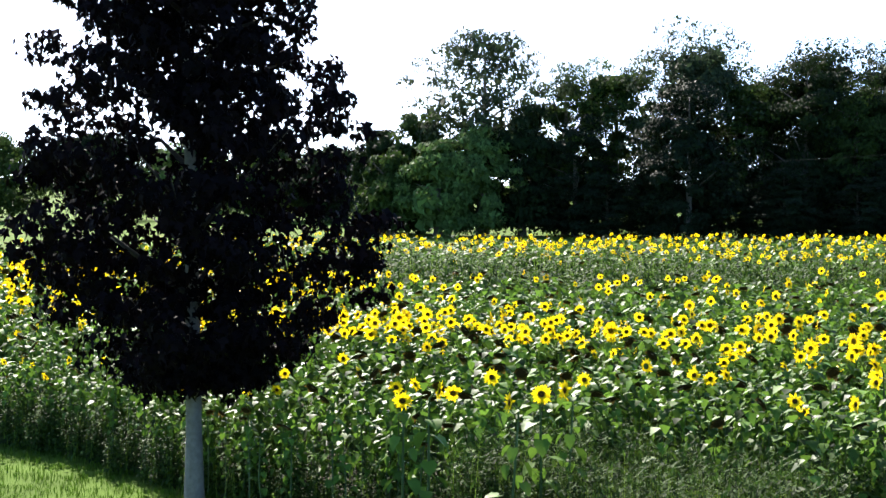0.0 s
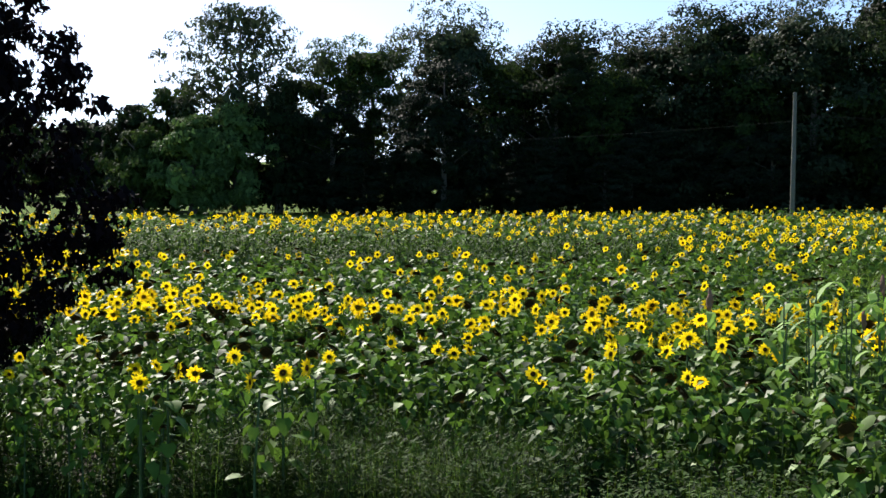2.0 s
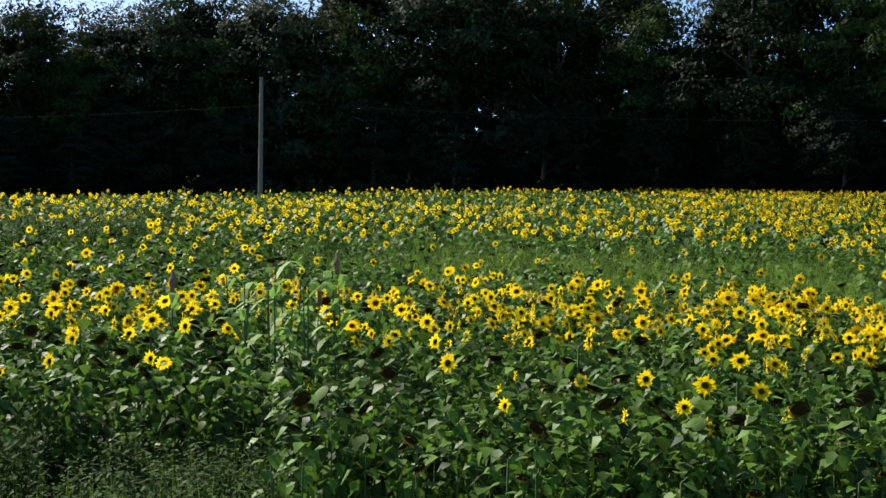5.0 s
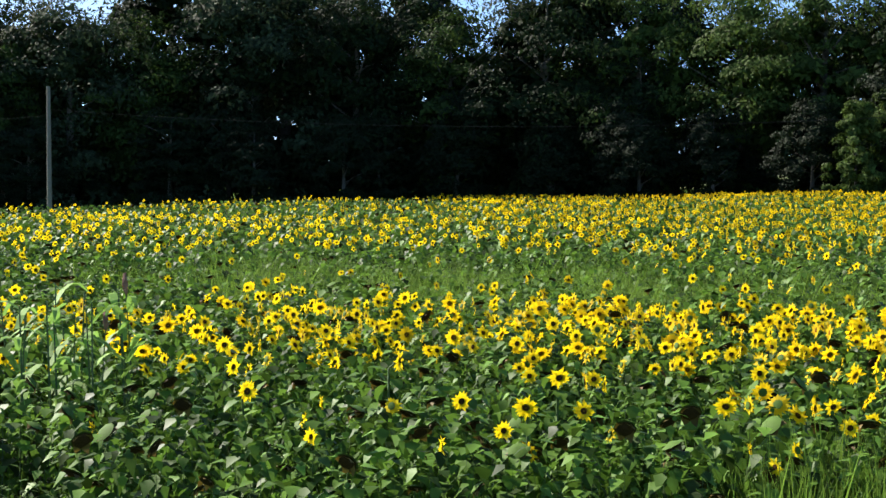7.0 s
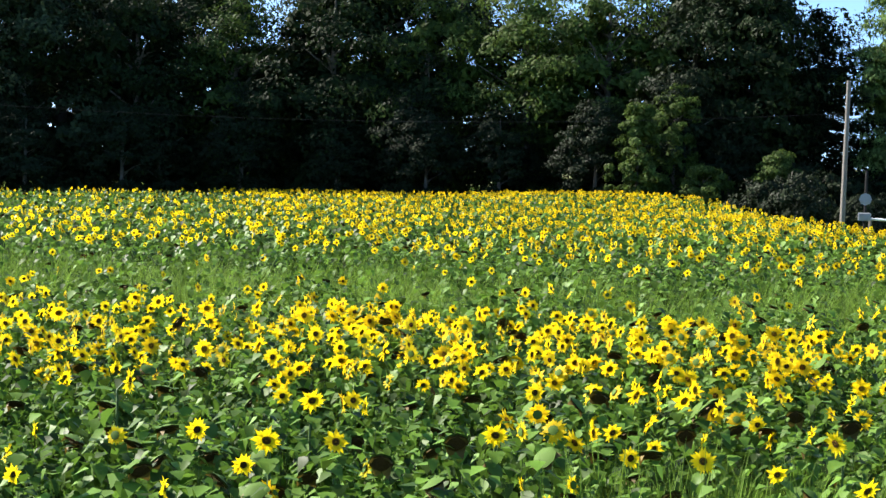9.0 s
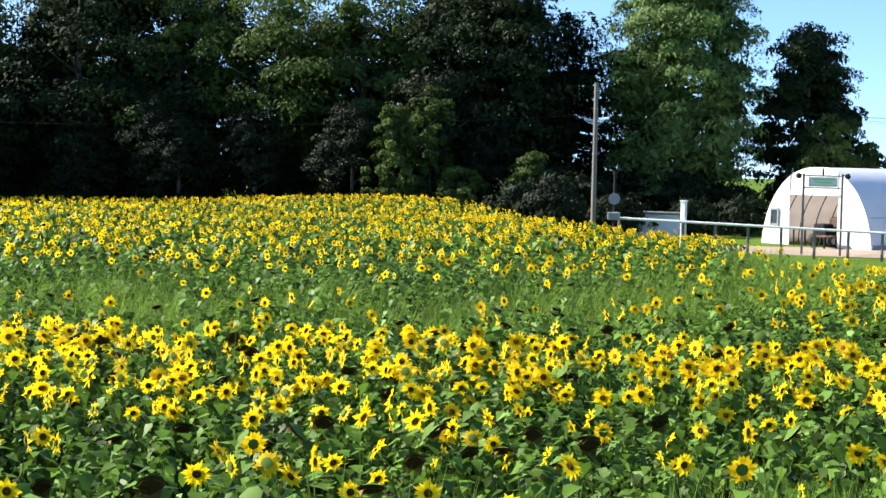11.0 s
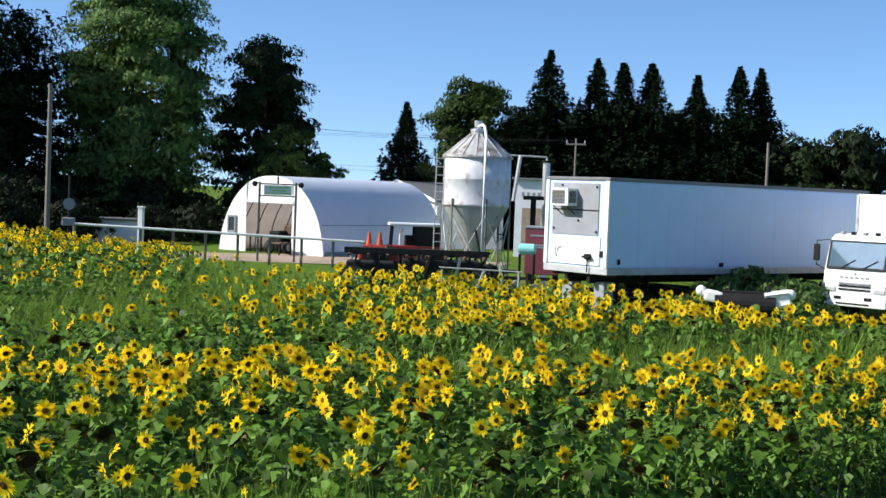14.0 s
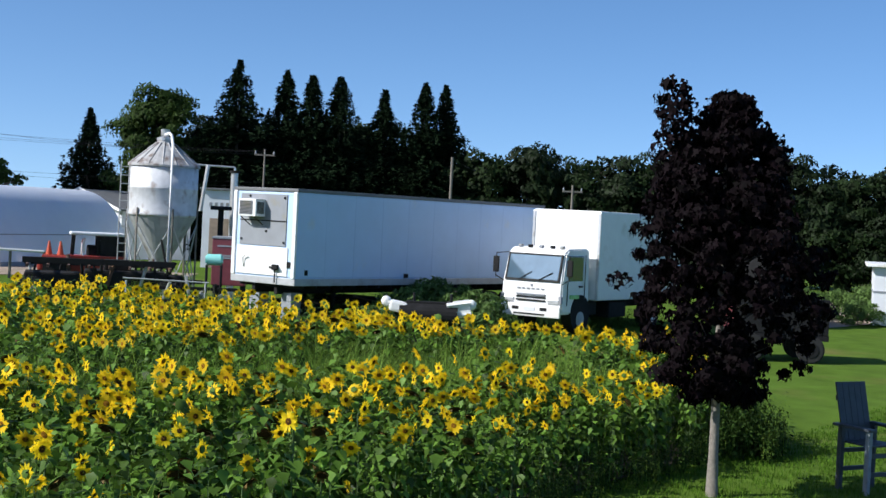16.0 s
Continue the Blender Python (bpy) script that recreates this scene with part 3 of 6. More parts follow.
def herb(seed, h, leaf=0.10, stems=4, per=20, upright=False):
    """A bushy weed: upright stems set with small narrow leaves."""
    rng = random.Random(seed)
    parts = []
    for _ in range(stems):
        bx, by, lx, ly = (rng.uniform(-0.16, 0.16) for _ in range(4))
        hh = h * rng.uniform(0.65, 1.1)
        parts.append((np.array([(bx - 0.006, by, 0), (bx + 0.006, by, 0), (bx + lx, by + ly, hh)]), np.array([(0, 1, 2)]), 0))
        for k in range(per):
            f = 0.10 + 0.90 * (k + 0.5) / per
            size = leaf * rng.uniform(0.7, 1.25) * (1.2 - 0.6 * f)
            v, t = plain_leaf(size, size * (0.22 if upright else 0.5), size * rng.uniform(0, 0.5))
            v = v @ rot_y(rng.uniform(-1.3, -0.3) if upright else rng.uniform(-0.5, 0.9)).T @ rot_z(k * 2.4 + rng.uniform(-0.4, 0.4)).T
            q = 0.02 + 0.05 * (1 - f)
            parts.append((v + (bx + lx * f + q * math.cos(k * 2.4), by + ly * f + q * math.sin(k * 2.4), hh * f), t[2:] if upright else t, 2))
    return merge(parts)


def field_weeds():
    rng = np.random.default_rng(11)
    x, y = field_spots(rng, 0, 30, 12)
    keep = rng.uniform(size=len(x)) < weed_share(x, y) * 0.9
    x, y = x[keep], y[keep]
    temps = [tuft(300 + k, 34, 1.22, 0.34, 0.0055, 0.75) for k in range(5)]
    spots = np.stack([rng.integers(0, 5, len(x)), x, y, rise(x, y), rng.uniform(0, 6.28, len(x)), rng.normal(1, 0.15, len(x))], 1)
    scatter("weeds_in_field", temps, spots, [WEED, SEED], "bright green grassy weeds standing between the sunflowers", "weeds")


field_weeds()


def edge_weeds():
    """Tall weeds along the near edge of the field, in two stretches."""
    rng = np.random.default_rng(12)
    rows = []
    for s0, s1, d0, d1, n, h, first, last in ((7.1, 10.3, -0.5, 1.6, 560, 0.90, 8, 11), (9.4, 12.6, -0.6, 1.7, 520, 0.86, 5, 8), (17.4, 22.5, -0.4, 0.9, 520, 1.20, 0, 5),
                                              (-20, 36, -0.25, 0.25, 900, 0.50, 5, 8), (-9, 7.2, -0.15, 0.5, 420, 0.72, 5, 8)):
        s = rng.uniform(s0, s1, n)
        d = rng.uniform(d0, d1, n) + edge_at(s)
        x, y = CORNER[0] + s * EDGE[0] + d * INTO[0], CORNER[1] + s * EDGE[1] + d * INTO[1]
        rows.append(np.stack([rng.integers(first, last, n), x, y, rise(x, y), rng.uniform(0, 6.28, n), h * rng.normal(1, 0.13, n)], 1))
    x, y = field_spots(rng, 10, 28, 11)
    keep = rank_patch(*along(x, y))
    n = int(keep.sum())
    rows.append(np.stack([rng.integers(5, 8, n), x[keep], y[keep], rise(x[keep], y[keep]), rng.uniform(0, 6.28, n), 1.72 * rng.normal(1, 0.1, n)], 1))
    a, q = rng.uniform(0, 6.28, 170), rng.uniform(0, 1, 170) ** 0.5          # the weedy mound past the last sunflowers
    x, y = 23.9 + 1.15 * q * np.cos(a), -4.55 + 0.9 * q * np.sin(a)
    rows.append(np.stack([rng.integers(5, 8, 170), x, y, rise(x, y), rng.uniform(0, 6.28, 170), (1.1 - 0.5 * q ** 2) * rng.normal(1, 0.12, 170)], 1))
    for ax, ay, bx, by, wide, n, h, first, last in ((43.2, 3.4, 51.9, -4.3, 1.3, 330, 0.85, 5, 8), (46.5, -5.2, 51.4, -9.0, 1.1, 140, 0.5, 5, 8),
                                                    (44.2, 6.0, 46.6, 9.6, 1.6, 200, 0.8, 0, 8)):          # under the trailer and the truck, and about the implements
        f, off = rng.uniform(0, 1, n), rng.uniform(-wide, wide, n)
        x, y = ax + (bx - ax) * f + 0.66 * off, ay + (by - ay) * f + 0.75 * off
        rows.append(np.stack([rng.integers(first, last, n), x, y, rise(x, y), rng.uniform(0, 6.28, n), h * rng.normal(1, 0.2, n)], 1))
    temps = [tuft(400 + k, 20, 1.0, 0.20, 0.006, 0.45) for k in range(5)] + [herb(450 + k, 1.0) for k in range(3)] + [herb(460 + k, 1.0, 0.17, 7, 18, True) for k in range(3)]
    scatter("weeds_at_edge", temps, np.concatenate(rows), [WEED, SEED, HERB], "tall dark green weeds along the field edge and yard", "weeds")


edge_weeds()


# ---- trees ----
def leaf_cloud(rng, clumps, per, size, lobed=False):
    """Leaves scattered on clumps (rows of x, y, z, radius): vertices and faces."""
    n = len(clumps) * per
    c = np.repeat(np.asarray(clumps), per, 0)
    d = rng.normal(size=(n, 3))
    d /= np.linalg.norm(d, axis=1)[:, None]
    if not lobed:          # billows, leafy above and thin below
        d[:, 2] = np.where(rng.uniform(size=n) < 0.75, np.abs(d[:, 2]), d[:, 2])
    r = c[:, 3] * rng.uniform(0.25 if lobed else 0.5, 1.08, n) ** 0.6
    pos = c[:, :3] + d * r[:, None] * (1, 1, 0.7 if lobed else 0.75)
    away = c[:, :3] * (1, 1, 0)
    away /= np.linalg.norm(away, axis=1)[:, None] + 0.3
    nor = d * 0.8 + away * 0.7 + rng.normal(size=(n, 3)) * (0.6 if lobed else 0.4) + (0, 0, 0.45)
    nor /= np.linalg.norm(nor, axis=1)[:, None]
    u = np.cross(nor, rng.normal(size=(n, 3)))
    u /= np.linalg.norm(u, axis=1)[:, None]
    u[:, 2] -= 0.7 if lobed else 0.35
    v = np.cross(nor, u)
    ln = size * rng.uniform(0.65, 1.3, n)[:, None]
    if lobed:
        shape = [(-0.5, 0.0), (-0.12, 0.46), (0.02, 0.16), (0.58, 0.0), (0.02, -0.16), (-0.12, -0.46)]
    else:
        shape = [(-0.5, 0.14), (-0.1, -0.36), (0.55, 0.1)]
    verts = np.stack([pos + u * ln * a + v * ln * b + nor * ln * (-0.12 if a > 0.4 else 0.0) for a, b in shape], 1)
    k = len(shape)
    return verts.reshape(-1, 3), np.arange(n * k).reshape(n, k)


def crown_clumps(rng, n, rx, rz, z0, shape="round", r=(0.16, 0.3)):
    """Clumps over a crown of half-width rx and height rz above z0."""
    out = []
    while len(out) < n:
        a, t = rng.uniform(0, 6.283), rng.uniform(0, 1)
        prof = {"round": math.sin(math.pi * min(0.97, 0.12 + 0.85 * t)) ** 0.6, "oval": math.sin(math.pi * (0.10 + 0.84 * t)) ** 0.75, "egg": float(np.interp(t, (0, 0.1, 0.3, 0.5, 0.7, 0.9, 1), (0.30, 0.72, 1.0, 0.86, 0.66, 0.40, 0.14))),
                "taper": float(np.interp(t, (0, 0.1, 0.27, 0.35, 0.44, 0.54, 0.7, 1), (0.30, 0.72, 1.0, 0.92, 0.78, 0.67, 0.53, 0.14))),
                "wall": 1.0 - 0.55 * t ** 2.5}[shape]
        wave = 0.75 if shape in ("egg", "taper") else 1.0
        prof *= 1 + wave * (0.16 * math.sin(3 * a + 5 * t) + 0.1 * math.sin(7 * a - 9 * t))
        q = rng.uniform(0.0, 1.0) ** (0.5 if shape in ("egg", "taper") else 0.42) * prof * rx
        out.append((q * math.cos(a), q * math.sin(a), z0 + t * rz, rng.uniform(*r) * rx))
    return np.array(out)


def limbs(bm, rng, h, top, r, n, reach, root=None, bark=None):
    """A trunk with limbs; with a root given, each limb is a part of its own."""
    lean = rng.uniform(-0.02, 0.02) * h
    pts = [(lean * t * t, 0.3 * lean * t, t * top) for t in (0, 0.12, 0.35, 0.6, 0.85, 1.0)]
    tube(bm, pts, [r * 1.35, r, r * 0.85, r * 0.6, r * 0.35, r * 0.1], 8)
    if root:
        part("trunk", bm, bark, root, smooth=True)
    for k in range(n):
        z = top * rng.uniform(0.3, 0.85)
        a = k * 2.4 + rng.uniform(-0.4, 0.4)
        ln = reach * rng.uniform(0.5, 0.95) * (1.15 - 0.5 * z / top)
        c, s = math.cos(a), math.sin(a)
        if root:
            bm = B()
        tube(bm, [(0, 0, z), (c * ln * 0.4, s * ln * 0.4, z + ln * 0.3), (c * ln, s * ln, z + ln * rng.uniform(0.45, 0.8))], [r * 0.4, r * 0.25, r * 0.04], 5)
        if root:
            part("limb", bm, TWIG, root, smooth=True)


def tree(name, seed, h, rx, low, mat, m, label, extra=(), clumps=60, per=65, size=0.34, shape="round", trunk=0.25, bark=BARK, r=(0.16, 0.3), lobed=False, group="", category="tree", n_limbs=9, heart=90):
    rng = np.random.default_rng(seed)
    root = thing(name, m, label, category, group)
    bm = B()
    if lobed:
        limbs(bm, random.Random(seed), h, h * 0.9, trunk, n_limbs, rx * 0.9, root, bark)
    else:
        limbs(bm, random.Random(seed), h, h * 0.9, trunk, n_limbs, rx * 0.9)
        part("trunk", bm, bark, root, smooth=True)
    v, f = leaf_cloud(rng, np.concatenate([crown_clumps(rng, clumps, rx, h - low - rx * 0.12, low, shape, r), np.array(extra).reshape(-1, 4)]), per, size, lobed=lobed)
    if not lobed and h > 5:          # the leafy heart of the crown
        v2, f2 = leaf_cloud(rng, crown_clumps(rng, clumps // 2, rx * 0.74, (h - low) * 0.8, low + 0.05 * h, shape, (0.2, 0.3)), heart, size * 2.1)
        f = np.concatenate([f, f2 + len(v)])
        v = np.concatenate([v, v2])
    ob = new("crown", mesh_of("crown", v, f, [mat]))
    ob.parent = root
    return root


def spruce(seed, h, rx, m, label, group="", ragged=0.0, mat=None, category="spruce"):
    """A conifer: whorls of drooping boughs of needle sprays."""
    rng = random.Random(seed)
    root = thing("spruce" if not ragged else "pine", m, label, category, group)
    bm = B()
    tube(bm, [(0, 0, 0), (0, 0, h * 0.5), (0, 0, h * 0.97)], [0.2, 0.13, 0.02], 7)
    part("trunk", bm, BARK, root, smooth=True)
    vs, fs, n = [], [], 0
    z = 0.5 if not ragged else h * 0.12
    while z < h:
        t = z / h
        reach = 1.2 * rx * (1 - t) ** (0.6 if ragged else 0.98) * (0.9 + 0.12 * math.sin(z * 2.3)) + 0.05
        for k in range(rng.randint(13, 15)):
            if ragged and rng.random() < 0.05:
                continue
            a, ln = rng.uniform(0, 6.28), reach * rng.uniform(0.62, 1.14) * (1 + ragged * rng.uniform(-0.4, 0.5))
            c, s = math.cos(a), math.sin(a)
            steps = max(3, int(ln / 0.36))
            for j in range(steps):
                q = ((j + rng.random()) / steps) ** 0.75
                px, pz = ln * q, z - 0.30 * ln * q + 0.22 * ln * q * q
                for _ in range(9):
                    sp, w = rng.uniform(0.28, 0.6) * (1.1 - 0.75 * t), rng.uniform(0.06, 0.12) * (1.1 - 0.5 * t)
                    b, tw = a + rng.uniform(-1.1, 1.1), rng.uniform(-1.2, 1.2)
                    cb, sb = math.cos(b), math.sin(b)
                    o = np.array((px * c, px * s, pz + rng.uniform(-0.28, 0.2)))
                    fl, dn = w * math.cos(tw), w * math.sin(tw)
                    vs += [o + (-fl * sb, fl * cb, dn), o + (sp * cb, sp * sb, rng.uniform(-0.2, 0.08)), o + (fl * sb, -fl * cb, -dn - 0.04)]
                    fs.append((n, n + 1, n + 2))
                    n += 3
        z += rng.uniform(0.22, 0.32) * (1.0 if not ragged else 1.6)
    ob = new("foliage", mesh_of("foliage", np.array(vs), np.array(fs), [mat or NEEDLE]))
    ob.parent = root
    return root


def purple_maples():
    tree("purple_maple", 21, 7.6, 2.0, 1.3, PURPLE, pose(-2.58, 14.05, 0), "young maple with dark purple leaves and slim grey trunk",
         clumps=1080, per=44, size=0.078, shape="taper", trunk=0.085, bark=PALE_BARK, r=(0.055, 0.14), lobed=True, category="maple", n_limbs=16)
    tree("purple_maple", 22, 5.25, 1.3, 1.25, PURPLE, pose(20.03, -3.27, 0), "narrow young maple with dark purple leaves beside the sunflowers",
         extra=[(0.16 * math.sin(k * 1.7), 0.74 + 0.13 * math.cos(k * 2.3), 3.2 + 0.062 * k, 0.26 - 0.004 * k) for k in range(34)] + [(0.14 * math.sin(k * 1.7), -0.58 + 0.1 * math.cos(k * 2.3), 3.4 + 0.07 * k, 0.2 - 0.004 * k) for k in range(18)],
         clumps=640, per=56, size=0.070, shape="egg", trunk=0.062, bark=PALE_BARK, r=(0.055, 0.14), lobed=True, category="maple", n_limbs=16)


purple_maples()

# the wood behind the field: x, y, height
WOOD = [(9, 92, 11.2), (12.5, 93, 12.0), (17.2, 90, 13.6), (20.8, 91, 12.2), (24.2, 89, 11.8), (27.4, 89, 11.6), (30, 91, 11.5), (33, 90, 12.3),
        (37, 88, 13.1), (41, 86, 13.9), (45.5, 84, 15.2), (51, 80, 16.2), (57, 76, 16.0), (62, 72, 15.8), (66, 67, 16.2), (70.5, 62.5, 15.4), (73.5, 56.5, 12.9),
        (76, 52, 13.3), (79.2, 47.6, 17)]


def the_wood():
    kinds = []
    # the last two kinds carry the wood's low shade in their dark leaves
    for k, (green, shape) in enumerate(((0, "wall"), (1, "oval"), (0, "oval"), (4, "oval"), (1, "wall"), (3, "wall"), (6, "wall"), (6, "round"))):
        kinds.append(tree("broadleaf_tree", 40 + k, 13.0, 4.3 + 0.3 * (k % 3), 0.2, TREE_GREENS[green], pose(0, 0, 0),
                          ("tall leafy tree, mid green, in the wood behind the field", "low added tree, leaves darkened to stand for shade under the wood")[green == 6],
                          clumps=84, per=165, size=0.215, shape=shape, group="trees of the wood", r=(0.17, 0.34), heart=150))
    rng = random.Random(5)
    used = set()
    spots = [(x, y, h, 3 if 70 < x < 77 else 5 if n in (2, 7, 9, 11) else (1, 4, 1, 4, 0)[n % 5] if n < 10 else (0, 1, 2)[n % 3]) for n, (x, y, h) in enumerate(WOOD)]
    for x, y, h in WOOD:          # trees deeper in the wood; dark low ones in front stand for its shade
        k = math.hypot(x, y)
        if x > 18 and not 70 < x < 78:
            spots.append((x * (1 + 5 / k) + rng.uniform(-1.5, 1.5) + 2.0, y * (1 + 5 / k) + rng.uniform(-1.5, 1.5) - 2.0, h * rng.uniform(0.86, 0.97), rng.choice((0, 2, 1))))
        if 70 < x < 78:
            spots.append((x * (1 + 6 / k) + 1.5, y * (1 + 6 / k) - 1.5, h * 0.86, 2))
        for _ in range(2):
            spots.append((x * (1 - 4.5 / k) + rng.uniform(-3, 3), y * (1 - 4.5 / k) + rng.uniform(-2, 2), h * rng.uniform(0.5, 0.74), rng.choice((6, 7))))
    for x, y, h in WOOD[7:15]:          # a last row closes the view through the wood
        k = math.hypot(x, y)
        spots.append((x * (1 + 13 / k) + 3.5, y * (1 + 13 / k) - 3.5, h * 0.85, rng.choice((0, 2))))
    for x, y, h, k in spots:
        s = h / 13.0
        wide = max(s, 0.72) * (1.2 if math.hypot(x, y) > 96 else 1.05)
        m = pose(x, y, float(rise(x, y)), rz=rng.uniform(0, 360)) @ Matrix.Diagonal((wide, wide, s, 1))
        if k in used:
            copy_thing(kinds[k], m)
        else:
            kinds[k].matrix_world = m
            used.add(k)


the_wood()


YOUNG = [(69.3, 45.2, 7.2, 1.7), (74.2, 38.6, 4.6, 1.7), (70.6, 41.6, 3.6, 1.6), (72.6, 44.8, 8.6, 1.7)]


def lone_trees():
    tree("elm_tree", 61, 13.6, 5.6, 5.0, TREE_GREENS[3], pose(3.6, 92, 0), "tall open-crowned elm with sky showing through its leaves", clumps=120, per=85, size=0.25,
         shape="round", trunk=0.3, r=(0.12, 0.2), n_limbs=14, heart=14)
    for k, (x, y, h, rx) in enumerate(((-3.5, 95, 7.0, 2.6), (-0.6, 93, 8.4, 2.6), (-9, 125, 6.5, 4), (-18, 150, 7.5, 6), (-28, 150, 7, 6), (0.5, 88, 6.0, 3.0), (6, 90, 8.5, 3.4), (-2.5, 90, 5.5, 2.6), (3.2, 89, 7.0, 2.8), (-8, 118, 6.5, 4), (-14, 122, 7.5, 5), (-21, 124, 7, 5), (-29, 122, 8, 5.5), (-37, 118, 7.5, 5.5))):
        tree("field_tree", 70 + k, h, rx, 0.3, TREE_GREENS[k % 3], pose(x, y, 0), "low leafy tree at the far end of the field", clumps=75, per=90, size=0.30, shape="round")
    tree("cottonwood_tree", 81, 18.5, 5.5, 0.8, TREE_GREENS[2], pose(86.3, 34.6, 0), "big bright green cottonwood behind the farm fence", clumps=330, per=170, size=0.24, shape="oval", trunk=0.4, r=(0.12, 0.25), heart=130)
    tree("maple_tree", 82, 13.0, 3.7, 1.0, TREE_GREENS[0], pose(89.2, 27.2, 0), "dark green maple standing behind the greenhouse", clumps=140, per=150, size=0.26, heart=110)
    tree("small_tree", 83, 7.2, 2.7, 0.4, TREE_GREENS[4], pose(86.5, 25.0, 0), "small light green tree behind the greenhouse", clumps=60, per=110, size=0.24)
    tree("small_tree", 86, 5.6, 1.7, 0.4, TREE_GREENS[1], pose(87.5, 22.9, 0), "small round tree behind the greenhouse", clumps=40, per=90, size=0.24)
    tree("round_tree", 84, 11.1, 3.4, 1.0, TREE_GREENS[1], pose(93.5, 14.4, 0), "round-crowned green tree behind the silo", clumps=140, per=150, size=0.26)
    tree("roadside_tree", 85, 16.5, 5.0, 0.8, TREE_GREENS[0], pose(80.8, 44.3, 0), "dark tall tree at the end of the wood", clumps=190, per=140, size=0.26, shape="oval")
    for k, (x, y, h, rx) in enumerate(YOUNG):
        tree("young_tree", 180 + k, h, rx, 0.3, TREE_GREENS[4], pose(x, y, 0), "light green young tree before the dark wood", clumps=80, per=110, size=0.20, shape="oval", trunk=0.1)
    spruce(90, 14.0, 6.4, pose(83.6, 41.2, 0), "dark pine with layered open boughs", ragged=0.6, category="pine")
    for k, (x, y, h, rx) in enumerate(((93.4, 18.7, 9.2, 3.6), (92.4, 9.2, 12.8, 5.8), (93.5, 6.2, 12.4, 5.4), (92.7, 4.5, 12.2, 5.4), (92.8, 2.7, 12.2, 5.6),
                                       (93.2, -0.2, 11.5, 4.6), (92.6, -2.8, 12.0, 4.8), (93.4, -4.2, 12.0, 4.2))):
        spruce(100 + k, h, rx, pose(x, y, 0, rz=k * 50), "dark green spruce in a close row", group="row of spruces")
    spots = [(93 - 0.006 * (k * 2.9 + 8) ** 2 * 0.6, -7 - k * 2.9, 8.0 + 0.5 * math.sin(k * 2.1)) for k in range(11)]
    spots += [(97.5, 11 - 3.6 * k, 9.5 + 0.6 * math.sin(k * 3.0)) for k in range(5)]
    for k, (x, y, h) in enumerate(spots):
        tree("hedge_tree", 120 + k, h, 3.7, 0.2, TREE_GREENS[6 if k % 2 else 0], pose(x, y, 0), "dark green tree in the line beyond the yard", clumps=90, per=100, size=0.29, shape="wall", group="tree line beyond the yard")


lone_trees()


def shrubs():
    first = tree("shrub", 140, 2.6, 2.0, 0.05, TREE_GREENS[6], pose(66, 33.5, 0), "dark leafy shrub beyond the fence", clumps=60, per=80, size=0.19, shape="wall", category="shrub", group="shrubs", n_limbs=5, trunk=0.06)
    for x, y, s in ((70, 35.5, 1.2), (74, 36.5, 1.3), (78, 39.5, 1.5), (81.5, 37.5, 1.2), (85, 30.5, 1.1), (87, 25.5, 1.0), (80, 31, 0.8), (84, 33.5, 1.4), (69, 31.5, 0.8), (72.5, 32.5, 0.9), (76, 29.6, 0.8), (79, 28.2, 0.8), (82, 28.5, 0.9), (67.5, 36, 1.1)):
        copy_thing(first, pose(x, y, 0, rz=x * 40) @ Matrix.Scale(s, 4))
    low = tree("shrub", 141, 1.3, 1.3, 0.02, TREE_GREENS[2], pose(58.5, -18.6, 0), "light green weedy shrub by the lane", clumps=44, per=80, size=0.12, shape="wall", category="shrub", group="shrubs", n_limbs=4, trunk=0.03)
    for x, y, s in ((59.2, -20.4, 1.2), (57.4, -16.8, 1.0), (60, -22.4, 1.1), (54.6, -20.6, 0.9), (55.6, -18.4, 0.8), (45.2, 2.2, 0.8), (43.5, -0.2, 1.0), (42.7, -2.2, 1.05), (45.5, -1.2, 1.2), (48.2, 7.4, 0.9), (47.3, 10.6, 0.7), (40.6, 0.9, 0.7)):
        copy_thing(low, pose(x, y, 0, rz=x * 70) @ Matrix.Scale(s, 4))


shrubs()


# ---- farm yard ----
def at_angle(x, y, deg, z=0.0):
    return pose(x, y, float(rise(x, y)) + z, rz=deg)


def wheel(parent, x, y, z, r, w, rim=GALV, hub=0.55):
    """A tyre with a rim under a thing, its axle along y."""
    bm = B()
    bmesh.ops.create_cone(bm, cap_ends=True, segments=22, radius1=r, radius2=r, depth=w, matrix=pose(x, y, z, 90, 0, 0))
    bmesh.ops.bevel(bm, geom=[e for e in bm.edges if abs((e.verts[0].co - e.verts[1].co).y) < 1e-4], offset=min(0.05, r * 0.12), segments=2, affect="EDGES")
    tyre = part("tyre", bm, RUBBER, parent)
    bm = B()
    bmesh.ops.create_cone(bm, cap_ends=True, segments=18, radius1=r * hub, radius2=r * hub * 0.8, depth=w + 0.03, matrix=pose(x, y, z, 90, 0, 0))
    part("rim", bm, rim, tyre)
    return tyre


